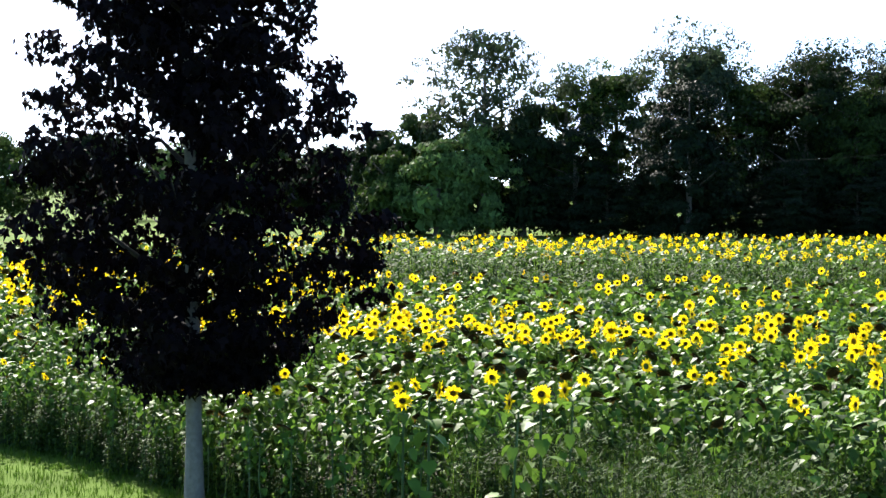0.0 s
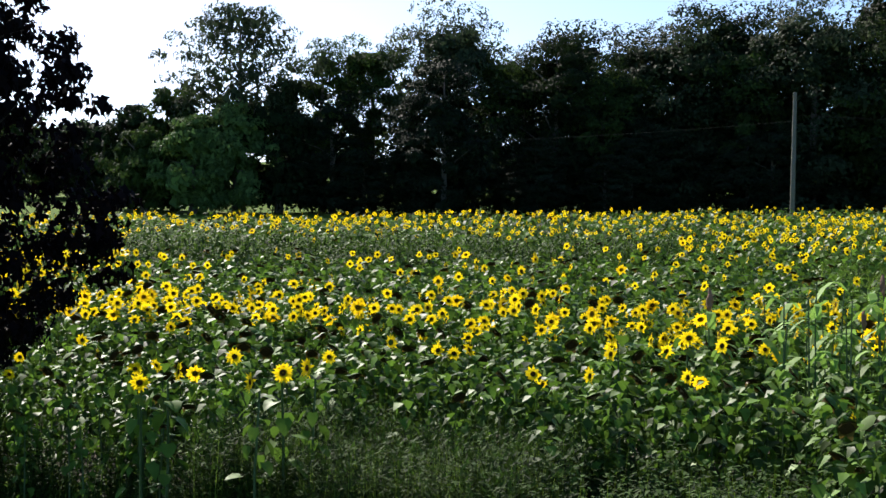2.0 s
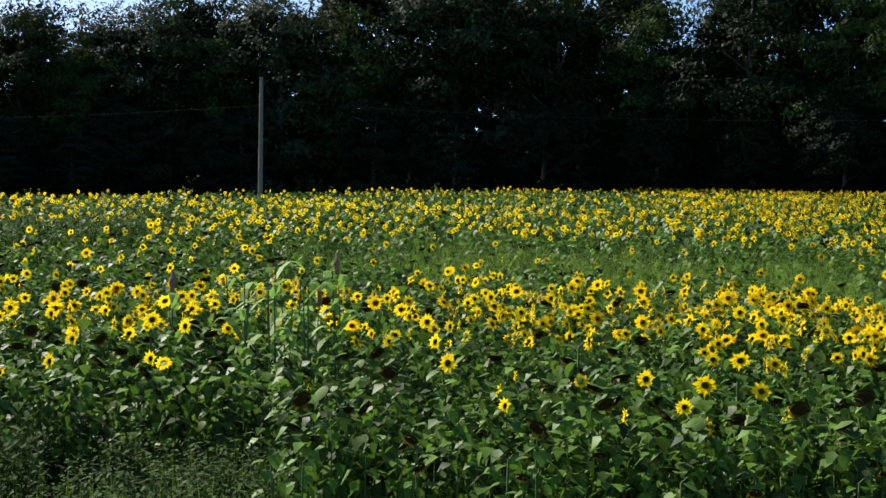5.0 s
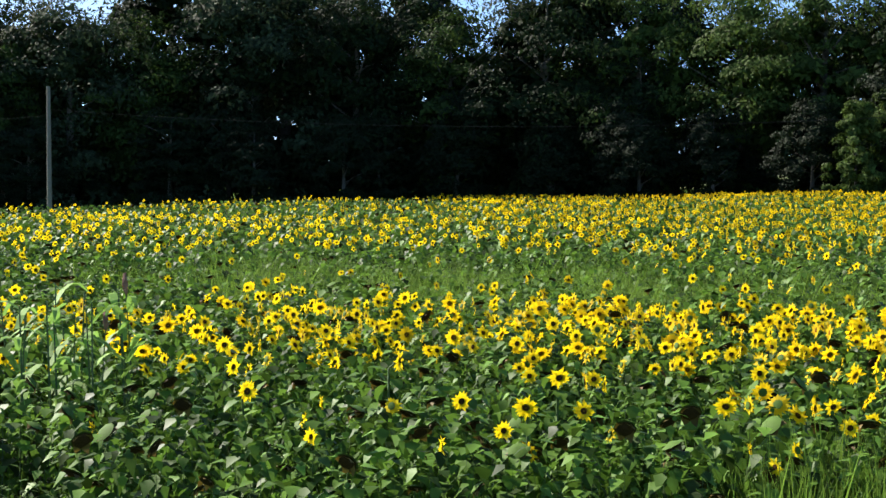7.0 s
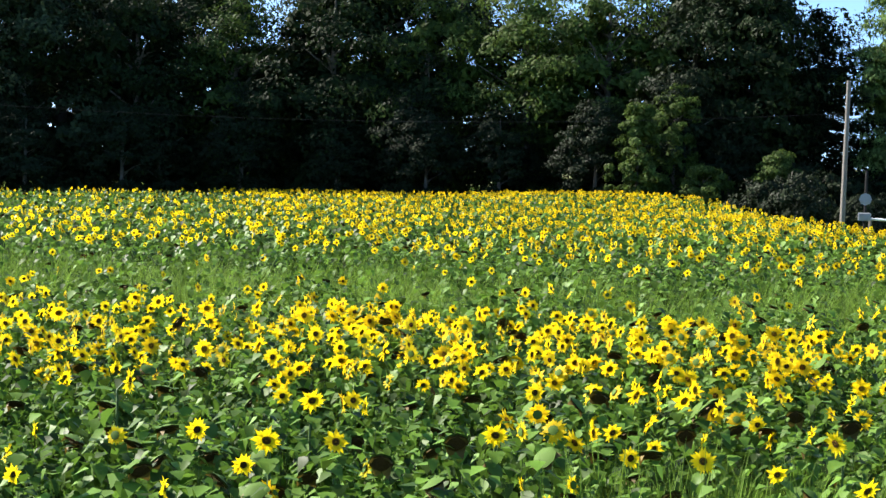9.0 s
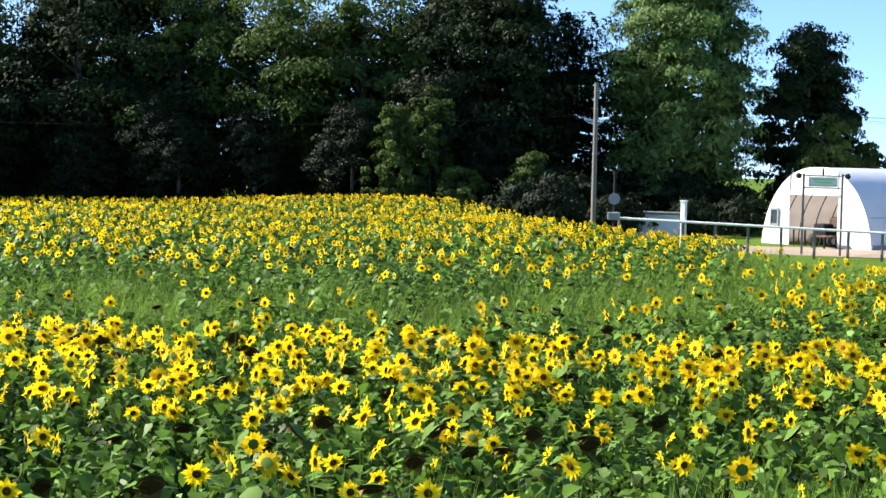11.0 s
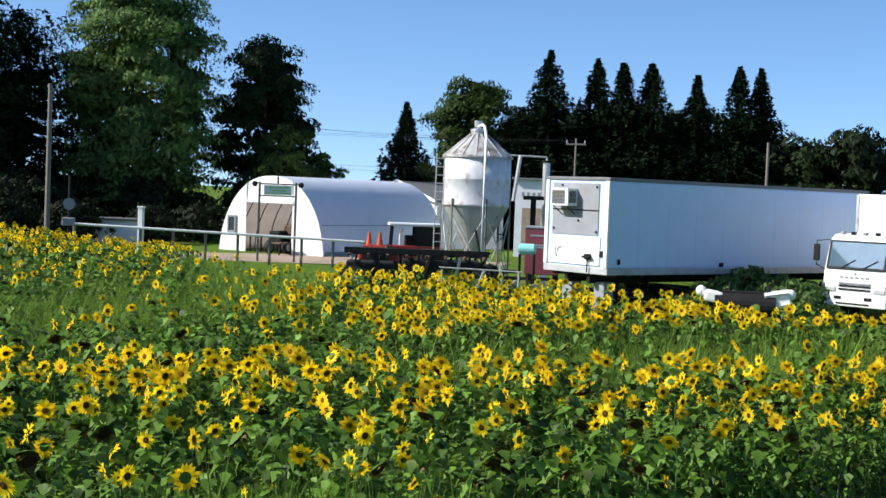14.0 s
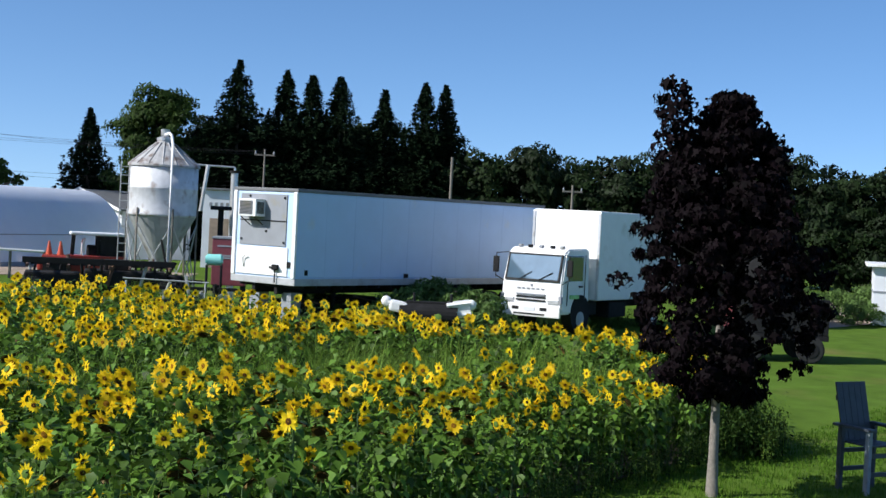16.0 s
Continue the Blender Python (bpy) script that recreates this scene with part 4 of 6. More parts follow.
def semi_trailer():
    root = thing("semi_trailer", at_angle(42.65, 4.0, 138.2), "long white box trailer with an air conditioner, parked on blocks", "trailer")
    L, W, Z0, Z1 = 12.4, 1.275, 1.25, 4.0
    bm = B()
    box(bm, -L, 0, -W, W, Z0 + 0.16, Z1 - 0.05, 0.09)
    part("body", bm, TRAILER_SHADE_BLUE, root)
    bm = B()
    box(bm, -L - 0.02, 0.03, -W - 0.02, W + 0.02, Z1 - 0.10, Z1, 0.02)
    part("roof_rail", bm, ROOF_GREY, root, "thin dark grey roof rail")
    bm = B()
    box(bm, -L - 0.01, 0.02, -W - 0.025, W + 0.025, Z0, Z0 + 0.2, 0.02)
    part("bottom_rail", bm, HOPPER, root, "scuffed grey bottom rail")
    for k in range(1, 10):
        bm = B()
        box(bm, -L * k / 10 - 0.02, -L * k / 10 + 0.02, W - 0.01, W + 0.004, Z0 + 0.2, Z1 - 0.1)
        part("seam_strip", bm, TRAILER_SHADE_BLUE, root)
    for y in (-W + 0.06, W - 0.06):
        bm = B()
        box(bm, -0.04, 0.05, y - 0.07, y + 0.07, Z0 + 0.2, Z1 - 0.1, 0.03)
        part("corner_post", bm, WHITE_PAINT, root)
    bm = B()
    box(bm, 0.0, 0.03, -0.98, 0.88, 2.34, 3.82, 0.006)
    panel = part("upper_panel", bm, GREY_PANEL, root, "weathered grey-beige plywood panel")
    bm = B()
    box(bm, 0.03, 0.045, -0.98, 0.88, 3.04, 3.07)
    part("panel_joint", bm, BLACK, panel)
    bm = B()
    box(bm, 0.0, 0.03, -1.08, 0.98, 1.5, 2.31, 0.006)
    part("lower_panel", bm, WHITE_PAINT, root)
    for y, z in ((-0.6, 3.75), (0.8, 3.72), (-0.9, 2.5), (0.82, 2.45), (0.1, 2.75)):
        bm = B()
        box(bm, 0.03, 0.06, y - 0.03, y + 0.03, z - 0.03, z + 0.03, 0.008)
        part("bolt_plate", bm, BLACK, panel)
    bm = B()
    tube(bm, [(0.05, -0.75, 1.7), (0.09, -0.75, 1.95), (0.10, -0.62, 2.03), (0.10, -0.58, 2.0)], [0.018] * 4, 6)
    part("hose_hook", bm, GALV, root)
    bm = B()
    box(bm, 0.03, 0.13, 0.46, 0.66, 1.66, 1.82, 0.02)
    rod(bm, (0.08, 0.56, 1.66), (0.08, 0.56, 1.3), 0.02)
    box(bm, 0.08, 0.16, 0.40, 0.72, 1.70, 1.76, 0.01)
    part("power_inlet", bm, BLACK, root)
    bm = B()
    box(bm, 0.02, 0.035, 0.98, 1.12, 1.75, 1.92)
    part("placard", bm, BLACK, root)
    ac = B()
    box(ac, 0.02, 0.42, -0.68, 0.02, 3.16, 3.66, 0.015)
    unit = part("air_conditioner", ac, WHITE_PAINT, root, "white window air conditioner with grey louvres")
    bm = B()
    box(bm, 0.42, 0.432, -0.62, -0.10, 3.21, 3.61)
    part("grille", bm, GREY_PANEL, unit)
    for k in range(9):
        bm = B()
        box(bm, 0.432, 0.442, -0.61, -0.11, 3.24 + k * 0.04, 3.256 + k * 0.04)
        part("louvre", bm, BLACK, unit)
    for k in range(8):
        bm = B()
        box(bm, 0.10 + k * 0.035, 0.115 + k * 0.035, 0.02, 0.03, 3.24, 3.58)
        part("side_louvre", bm, BLACK, unit)
    for y in (-0.6, -0.06):
        bm = B()
        rod(bm, (0.03, y, 2.92), (0.40, y, 3.16), 0.015)
        part("bracket", bm, BLACK, unit)
    for x0, x1, z0, z1 in ((-0.5, -0.4, 1.55, 1.7), (-5.0, -4.82, 1.47, 1.6)):
        bm = B()
        box(bm, x0, x1, W, W + 0.03, z0, z1)
        part("marker_plate", bm, BLACK, root)
    bm = B()
    for y in (-0.45, 0.45):
        box(bm, -L, -0.1, y - 0.06, y + 0.06, Z0 - 0.28, Z0, 0.01)
    part("chassis", bm, BLACK, root)
    for k in range(22):
        bm = B()
        box(bm, -0.4 - k * 0.55, -0.34 - k * 0.55, -W, W, Z0 - 0.1, Z0, 0)
        part("cross_member", bm, BLACK, root)
    for y in (-0.6, 0.6):
        bm = B()
        rod(bm, (-2.4, y, 0.06), (-2.4, y, Z0), 0.06)
        box(bm, -2.55, -2.25, y - 0.15, y + 0.15, 0.0, 0.07, 0.01)
        part("landing_leg", bm, BLACK, root)
    for y in (-0.65, 0.65):
        bm = B()
        box(bm, -0.75, -0.35, y - 0.2, y + 0.2, 0.0, 1.02, 0.02)
        part("support_block", bm, GREY_PANEL, root, "pale concrete support block")
    for x in (-9.7, -10.95):
        for y in (-0.95, 0.95):
            wheel(root, x, y, 0.5, 0.5, 0.5)


semi_trailer()


def box_truck():
    root = thing("box_truck", at_angle(45.1, -4.12, 142.0), "white cab-over box truck parked in the farm yard", "truck")
    bm = B()
    prof = [(-1.75, 0.62), (-0.02, 0.62), (0.02, 1.0), (0.0, 1.55), (-0.22, 2.46), (-0.42, 2.62), (-1.65, 2.66), (-1.75, 2.55)]
    loops = []
    for y in (-1.08, 1.08):
        loops.append([bm.verts.new((x, y * (1.0 if z < 1.6 else 0.95), z)) for x, z in prof])
    for k in range(len(prof)):
        j = (k + 1) % len(prof)
        bm.faces.new((loops[0][k], loops[0][j], loops[1][j], loops[1][k]))
    bm.faces.new(loops[0][::-1])
    bm.faces.new(loops[1])
    bmesh.ops.recalc_face_normals(bm, faces=bm.faces[:])
    bmesh.ops.bevel(bm, geom=bm.edges[:], offset=0.05, segments=3, affect="EDGES")
    cab = part("cab", bm, WHITE_PAINT, root, "glossy white cab", smooth=False)
    tilt = Matrix.Translation((-0.11, 0, 2.03)) @ Matrix.Rotation(radians(-13.6), 4, "Y")
    bm = B()
    box(bm, -0.01, 0.035, -0.92, 0.92, -0.40, 0.38, 0.02, tilt)
    glass = part("windscreen", bm, SKY_TINTED_GLASS, cab, "windscreen reflecting the sky, its blue put into the glass colour")
    bm = B()
    for y0, y1, z0, z1 in ((-0.97, 0.97, -0.45, -0.39), (-0.97, 0.97, 0.37, 0.42), (-0.97, -0.91, -0.42, 0.4), (0.91, 0.97, -0.42, 0.4)):
        box(bm, 0.0, 0.045, y0, y1, z0, z1, 0.008, tilt)
    part("windscreen_seal", bm, RUBBER, cab)
    for y, s in ((-0.45, 0.55), (0.25, 0.6)):
        bm = B()
        rod(bm, tilt @ Vector((0.06, y, -0.42)), tilt @ Vector((0.06, y + s * 0.75, -0.16)), 0.012)
        part("wiper", bm, BLACK, cab)
    for side in (-1, 1):
        bm = B()
        box(bm, -1.35, -0.38, side * 1.035 - 0.02, side * 1.035 + 0.02, 1.62, 2.42, 0.03)
        win = part("door_window", bm, GLASS_DARK, cab, "dark door window")
        for x0, x1, z1 in ((-1.42, -1.40, 2.45), (-0.34, -0.32, 1.62)):
            bm = B()
            box(bm, x0, x1, side * 1.085 - 0.01, side * 1.085 + 0.01, 0.9, z1)
            part("door_seam", bm, BLACK, cab)
        bm = B()
        box(bm, -1.25, -1.05, side * 1.09 - 0.015, side * 1.09 + 0.025, 1.45, 1.50, 0.008)
        part("door_handle", bm, BLACK, cab)
        bm = B()
        rod(bm, (-0.22, side * 1.0, 2.45), (0.02, side * 1.32, 2.40), 0.014)
        rod(bm, (-0.05, side * 1.05, 1.55), (0.02, side * 1.32, 1.7), 0.014)
        rod(bm, (0.02, side * 1.32, 2.40), (0.02, side * 1.32, 1.65), 0.014)
        arm = part("mirror_arm", bm, BLACK, cab)
        bm = B()
        box(bm, -0.02, 0.05, side * 1.32 - 0.1, side * 1.32 + 0.1, 1.8, 2.3, 0.025)
        part("mirror", bm, BLACK, arm)
        bm = B()
        box(bm, -0.02, 0.045, side * 0.80 - 0.19, side * 0.80 + 0.19, 0.92, 1.07, 0.02)
        part("headlight", bm, GALV, cab, "clear headlight")
        bm = B()
        box(bm, -0.05, 0.055, side * 1.04 - 0.05, side * 1.04 + 0.05, 0.95, 1.18, 0.015)
        part("indicator", bm, GREY_PANEL, cab, "clear side indicator")
        bm = B()
        box(bm, -1.0, -0.5, side * 1.10 - 0.03, side * 1.10 + 0.03, 1.1, 1.22, 0.0)
        part("door_mark", bm, SIGN_GREEN, cab, "small green marking")
    bm = B()
    box(bm, 0.0, 0.10, -1.08, 1.08, 0.50, 0.86, 0.05)
    bumper = part("bumper", bm, WHITE_PAINT, root, "white steel bumper")
    for y0, y1 in ((-0.62, -0.38), (0.38, 0.62)):
        bm = B()
        box(bm, 0.09, 0.115, y0, y1, 0.70, 0.80, 0.01)
        part("fog_light", bm, BLACK, bumper)
    bm = B()
    box(bm, 0.09, 0.112, -0.20, 0.20, 0.68, 0.80, 0.004)
    part("number_plate", bm, BARN_WHITE, bumper, "pale blank number plate")
    bm = B()
    box(bm, 0.09, 0.108, -0.55, 0.55, 0.56, 0.61)
    part("bumper_slot", bm, BLACK, bumper)
    for k, z in enumerate((0.98, 1.08, 1.16)):
        bm = B()
        box(bm, 0.0, 0.05, -0.52, 0.52, z, z + 0.05, 0.008)
        part("grille_slat", bm, BLACK if k != 2 else GREY_PANEL, cab)
    bm = B()
    for k in range(6):
        box(bm, 0.0, 0.028, -0.5 + k * 0.17, -0.40 + k * 0.17, 1.34, 1.385)
    bmesh.ops.create_cone(bm, cap_ends=True, segments=6, radius1=0.045, radius2=0.045, depth=0.04, matrix=pose(-0.0, 0, 1.47, 0, 90, 0))
    part("badge_bars", bm, GREY_PANEL, cab, "grey badge bars across the nose")
    for y in (-0.75, -0.4, 0.0, 0.4, 0.75):
        bm = B()
        box(bm, -0.55, -0.42, y - 0.06, y + 0.06, 2.62, 2.71, 0.02)
        part("roof_lamp", bm, GREY_PANEL if abs(y) != 0.4 else BLACK, cab)
    bm = B()
    box(bm, -8.2, -2.0, -1.22, 1.22, 1.02, 3.86, 0.05)
    cargo = part("cargo_box", bm, WHITE_PAINT, root, "plain white cargo box")
    for y in (-1.2, 1.2):
        bm = B()
        box(bm, -2.02, -1.97, y - 0.05, y + 0.05, 1.05, 3.82, 0.02)
        part("corner_trim", bm, GALV, cargo)
    bm = B()
    for y in (-0.42, 0.42):
        box(bm, -8.1, -0.6, y - 0.05, y + 0.05, 0.72, 0.98, 0.01)
    box(bm, -2.6, -1.9, -0.9, 0.9, 0.55, 1.0, 0.03)
    box(bm, -4.3, -3.1, 0.55, 1.1, 0.45, 0.95, 0.04)
    part("chassis", bm, BLACK, root)
    for side in (-1, 1):
        bm = B()
        bmesh.ops.create_cone(bm, cap_ends=True, segments=20, radius1=0.60, radius2=0.60, depth=0.34, matrix=pose(-1.18, side * 0.925, 0.62, 90, 0, 0))
        part("wheel_arch", bm, BLACK, root)
        wheel(root, -1.18, side * 0.95, 0.45, 0.45, 0.28, HOPPER)
        wheel(root, -6.3, side * 0.9, 0.45, 0.45, 0.5)


box_truck()


def stored_implement():
    """Made-up black machinery, added to fill the dark mass under the trailer."""
    base = at_angle(42.65, 4.0, 138.2)
    for n, (x, w, h) in enumerate(((-1.6, 0.5, 0.75), (-3.6, 0.75, 0.85), (-5.6, 0.6, 0.7))):
        root = thing("stored_implement", base @ pose(x, -0.1, 0, rz=8 * n), "made-up black implement filling the dark mass under the trailer", "implement", "implements under the trailer")
        bm = B()
        box(bm, -w, w, -0.6, 0.75, h * 0.45, h, 0.05)
        part("body", bm, BLACK, root)
        for y in (-0.5, 0.65):
            wheel(root, -w * 0.6, y, 0.3, 0.3, 0.14, RUST)
            wheel(root, w * 0.6, y, 0.3, 0.3, 0.14, RUST)
        bm = B()
        rod(bm, (-w, 0.8, h * 0.8), (w, 0.85, h * 1.05), 0.03)
        rod(bm, (w, 0, h * 0.5), (w + 0.35, 0.3, h * 0.4), 0.04)
        part("linkage", bm, RUST, root)


stored_implement()


def feed_silo():
    root = thing("feed_silo", at_angle(50.85, 8.05, 185) @ Matrix.Diagonal((0.88, 0.88, 1, 1)), "white-painted metal feed silo with a rusty roof and ladder", "silo")
    bm = B()
    lathe(bm, [(1.33, 2.93), (1.36, 3.0), (1.34, 3.05), (1.34, 3.85), (1.36, 3.88), (1.34, 3.91), (1.34, 4.66)], 32)
    part("drum", bm, BIN_WHITE, root, "white paint streaked with rust", smooth=True)
    bm = B()
    lathe(bm, [(1.40, 4.62), (1.40, 4.68), (0.32, 5.45), (0.30, 5.56)], 32)
    roof = part("roof", bm, STAINED_ROOF, root, "stained metal cone roof")
    for k in range(16):
        a = k * math.pi / 8
        bm = B()
        rod(bm, (1.39 * math.cos(a), 1.39 * math.sin(a), 4.69), (0.34 * math.cos(a), 0.34 * math.sin(a), 5.46), 0.018, sides=5)
        part("roof_rib", bm, STAINED_ROOF, roof)
    bm = B()
    lathe(bm, [(0.33, 5.54), (0.33, 5.62), (0.05, 5.70)], 16)
    part("lid", bm, GALV, roof)
    bm = B()
    lathe(bm, [(0.22, 1.15), (1.30, 2.93)], 32)
    part("hopper", bm, HOPPER, root, "grey galvanised hopper cone")
    for k in range(6):
        a = k * math.pi / 3 + 0.35
        c, s = math.cos(a), math.sin(a)
        bm = B()
        box(bm, 1.35, 1.41, -0.03, 0.03, 0.0, 3.2, 0.008, Matrix.Rotation(a, 4, "Z"))
        part("leg", bm, POLE_WOOD, root)
        b = a + math.pi / 3
        bm = B()
        rod(bm, (1.38 * c, 1.38 * s, 2.7), (1.38 * math.cos(b), 1.38 * math.sin(b), 0.5), 0.03, sides=6)
        rod(bm, (1.38 * c, 1.38 * s, 0.5), (1.38 * math.cos(b), 1.38 * math.sin(b), 2.7), 0.02, sides=6)
        part("brace", bm, HOPPER, root)
    ladder = None
    for y in (-1.60, -1.28):
        bm = B()
        rod(bm, (0.45, y, 0.3), (0.45, y, 4.75), 0.022, sides=6)
        side = part("ladder_rail", bm, HOPPER, root)
        ladder = ladder or side
    for k in range(15):
        bm = B()
        rod(bm, (0.45, -1.60, 0.5 + k * 0.29), (0.45, -1.28, 0.5 + k * 0.29), 0.016, sides=5)
        part("rung", bm, GALV, ladder)
    bm = B()
    tube(bm, [(1.48, 0.36, 0.9), (1.48, 0.36, 5.35), (1.40, 0.30, 5.66), (1.15, 0.2, 5.74), (0.5, 0.0, 5.70)], [0.055] * 5, 10)
    pipe = part("fill_pipe", bm, RAIL_WHITE, root, "tall pale filling pipe", smooth=True)
    for z in (1.9, 3.2, 4.5):
        bm = B()
        box(bm, 1.3, 1.5, 0.26, 0.46, z, z + 0.05)
        part("pipe_clamp", bm, GALV, pipe)
    bm = B()
    lathe(bm, [(0.15, -0.1), (0.17, 0.12)], 12)
    cap = part("pipe_cap", bm, GALV, pipe)
    cap.location = (0.42, 0.0, 5.78)


feed_silo()


def arch(y, W, top):
    """The height of the hoop at a place across it."""
    q = min(1.0, abs(y) / W)
    return top * (1 - q ** 2.3) ** 0.56


def hoop_house(name, m, W, top, length, label, opening=None):
    root = thing(name, m, label, "greenhouse")
    n = 36
    ys = [-W * math.cos(math.pi * k / n) for k in range(n + 1)]
    bm = B()
    cols = []
    for x in np.linspace(0, -length, 13):
        cols.append([bm.verts.new((x, y, max(0.0, arch(y, W, top)))) for y in ys])
    for a, b in zip(cols, cols[1:]):
        for k in range(n):
            bm.faces.new((a[k], a[k + 1], b[k + 1], b[k]))
    bmesh.ops.recalc_face_normals(bm, faces=bm.faces[:])
    part("cover", bm, PLASTIC, root, "taut white plastic sheeting", smooth=True)
    for x, hole in ((0.02, opening), (-length, None)):
        bm = B()
        cuts = sorted(set([round(y, 3) for y in ys] + (list(hole[:2]) if hole else [])))
        for y0, y1 in zip(cuts, cuts[1:]):
            mid = (y0 + y1) / 2
            lo = hole[2] if hole and hole[0] < mid < hole[1] else 0.0
            t0, t1 = max(arch(y0, W, top), lo), max(arch(y1, W, top), lo)
            if max(t0, t1) - lo < 0.01:
                continue
            v = [bm.verts.new(p) for p in ((x, y0, lo), (x, y1, lo), (x, y1, t1), (x, y0, t0))]
            bm.faces.new(v)
        bmesh.ops.remove_doubles(bm, verts=bm.verts[:], dist=0.002)
        bmesh.ops.solidify(bm, geom=bm.faces[:], thickness=0.06)
        wall = part("front_wall" if hole else "back_wall", bm, WHITE_PAINT if hole else PLASTIC, root)
        if hole:
            bm = B()
            for y0, y1, z0, z1 in ((-2.75, -2.3, 0.95, 1.05), (-2.75, -2.3, 1.75, 1.85), (-2.8, -2.72, 0.95, 1.85), (-2.33, -2.25, 0.95, 1.85)):
                box(bm, 0.04, 0.10, y0, y1, z0, z1)
            win = part("side_window", bm, GREY_PANEL, wall)
            bm = B()
            box(bm, 0.04, 0.06, -2.72, -2.33, 1.05, 1.75)
            part("pane", bm, GLASS_DARK, win)
            for z in (hole[2],):
                bm = B()
                box(bm, 0.03, 0.10, hole[0] - 0.08, hole[1] + 0.08, z, z + 0.1)
                part("lintel", bm, BARN_WHITE, wall)
    # added layer under the cover; its tan stands for shaded sheeting
    bm = B()
    cols = [[bm.verts.new((x, y * 0.96, 0.96 * max(0.0, arch(y, W, top)))) for y in ys] for x in np.linspace(-0.4, -length + 0.3, 9)]
    for a, b in zip(cols, cols[1:]):
        for k in range(n):
            bm.faces.new((a[k], a[k + 1], b[k + 1], b[k]))
    part("liner", bm, TAN, root, "added tan layer for the tone of the shaded sheeting inside", smooth=True)
    for x in np.arange(-0.15, -length, -1.25):
        bm = B()
        pts = [(float(x), y * 0.94, 0.94 * max(0.0, arch(y, W, top))) for y in ys]
        tube(bm, pts, [0.028] * len(pts), 5)
        part("rib", bm, BLACK, root)
    for y in (-W * 0.72, W * 0.72):
        bm = B()
        rod(bm, (0, y, arch(y, W, top) * 0.965), (-length, y, arch(y, W, top) * 0.965), 0.025, sides=5)
        part("purlin", bm, BLACK, root)
    for y in (-W * 1.01, W * 1.01):
        bm = B()
        box(bm, -length, 0, y - 0.03, y + 0.03, 0, 0.22)
        rod(bm, (0, y * 0.965, 1.55), (-length, y * 0.965, 1.55), 0.02, sides=5)
        part("base_board", bm, GREY_PANEL, root)
    return root


hoop_house("hoop_house", at_angle(71.25, 21.35, 157.8), 3.35, 3.95, 11.5, "white plastic hoop house with a wide front opening", (-1.6, 1.35, 2.55))


def yard_clutter():
    """What stands inside and before the greenhouse opening."""
    base = Matrix.Translation((71.25, 21.35, 0)) @ Matrix.Rotation(radians(157.8), 4, "Z")
    root = thing("garden_tractor", base @ pose(-0.6, 0.5, 0), "dark garden tractor standing in the greenhouse opening", "tractor")
    bm = B()
    box(bm, -0.8, 0.9, -0.4, 0.4, 0.45, 0.95, 0.08)
    box(bm, 0.2, 0.95, -0.33, 0.33, 0.9, 1.15, 0.08)
    part("body", bm, BLACK, root)
    bm = B()
    box(bm, -0.7, -0.2, -0.3, 0.3, 0.95, 1.45, 0.08)
    part("seat", bm, RUST, root)
    bm = B()
    rod(bm, (0.1, 0, 1.0), (-0.05, 0, 1.4), 0.02)
    part("steering_column", bm, BLACK, root)
    for x, r in ((0.6, 0.32), (-0.5, 0.5)):
        for y in (-0.55, 0.55):
            wheel(root, x, y, r, r, 0.25)
    for k, (x, y, h) in enumerate(((-0.5, -1.0, 0.9), (-1.9, -0.3, 1.1), (0.9, 1.3, 0.6))):
        root = thing("potting_bench", base @ pose(x, y, 0), "low dark bench with tools at the greenhouse", "bench")
        bm = B()
        box(bm, -0.5, 0.5, -0.4, 0.4, h - 0.06, h, 0.01)
        part("top", bm, RUST, root)
        for sx in (-0.45, 0.45):
            for sy in (-0.35, 0.35):
                bm = B()
                box(bm, sx - 0.03, sx + 0.03, sy - 0.03, sy + 0.03, 0, h - 0.06)
                part("leg", bm, BLACK, root)


yard_clutter()


def sign_gate():
    root = thing("sign_gate", at_angle(63.4, 18.8, 286), "two tall posts carrying a green and white farm sign", "sign")
    for x in (-0.82, 0.82):
        bm = B()
        box(bm, x - 0.05, x + 0.05, -0.05, 0.05, 0, 3.6, 0.01)
        post = part("post", bm, POLE_WOOD, root)
        bm = B()
        bmesh.ops.create_uvsphere(bm, u_segments=10, v_segments=7, radius=0.13, matrix=pose(x + (0.22 if x > 0 else -0.22), 0.06, 3.5))
        rod(bm, (x, 0, 3.55), (x + (0.22 if x > 0 else -0.22), 0.06, 3.55), 0.02)
        part("lamp", bm, BLACK, post)
    for z in (2.95, 3.48):
        bm = B()
        box(bm, -0.82, 0.82, -0.025, 0.025, z, z + 0.06)
        part("crossbar", bm, POLE_WOOD, root)
    bm = B()
    box(bm, -0.62, 0.62, -0.02, 0.02, 3.03, 3.46, 0.01)
    board = part("board", bm, BARN_WHITE, root, "pale sign board")
    for side in (-1, 1):
        for x0, x1, z0, z1 in ((-0.45, 0.5, 3.32, 3.40), (-0.60, 0.60, 3.06, 3.12), (-0.35, 0.40, 3.19, 3.25)):
            bm = B()
            box(bm, x0, x1, side * 0.026 - 0.004, side * 0.026 + 0.004, z0, z1)
            part("lettering_bar", bm, SIGN_GREEN, board, "green bar of lettering")
    bm = B()
    box(bm, -0.04, 0.04, -0.03, 0.03, 3.54, 3.85, 0.01)
    part("finial", bm, BLACK, root)


sign_gate()


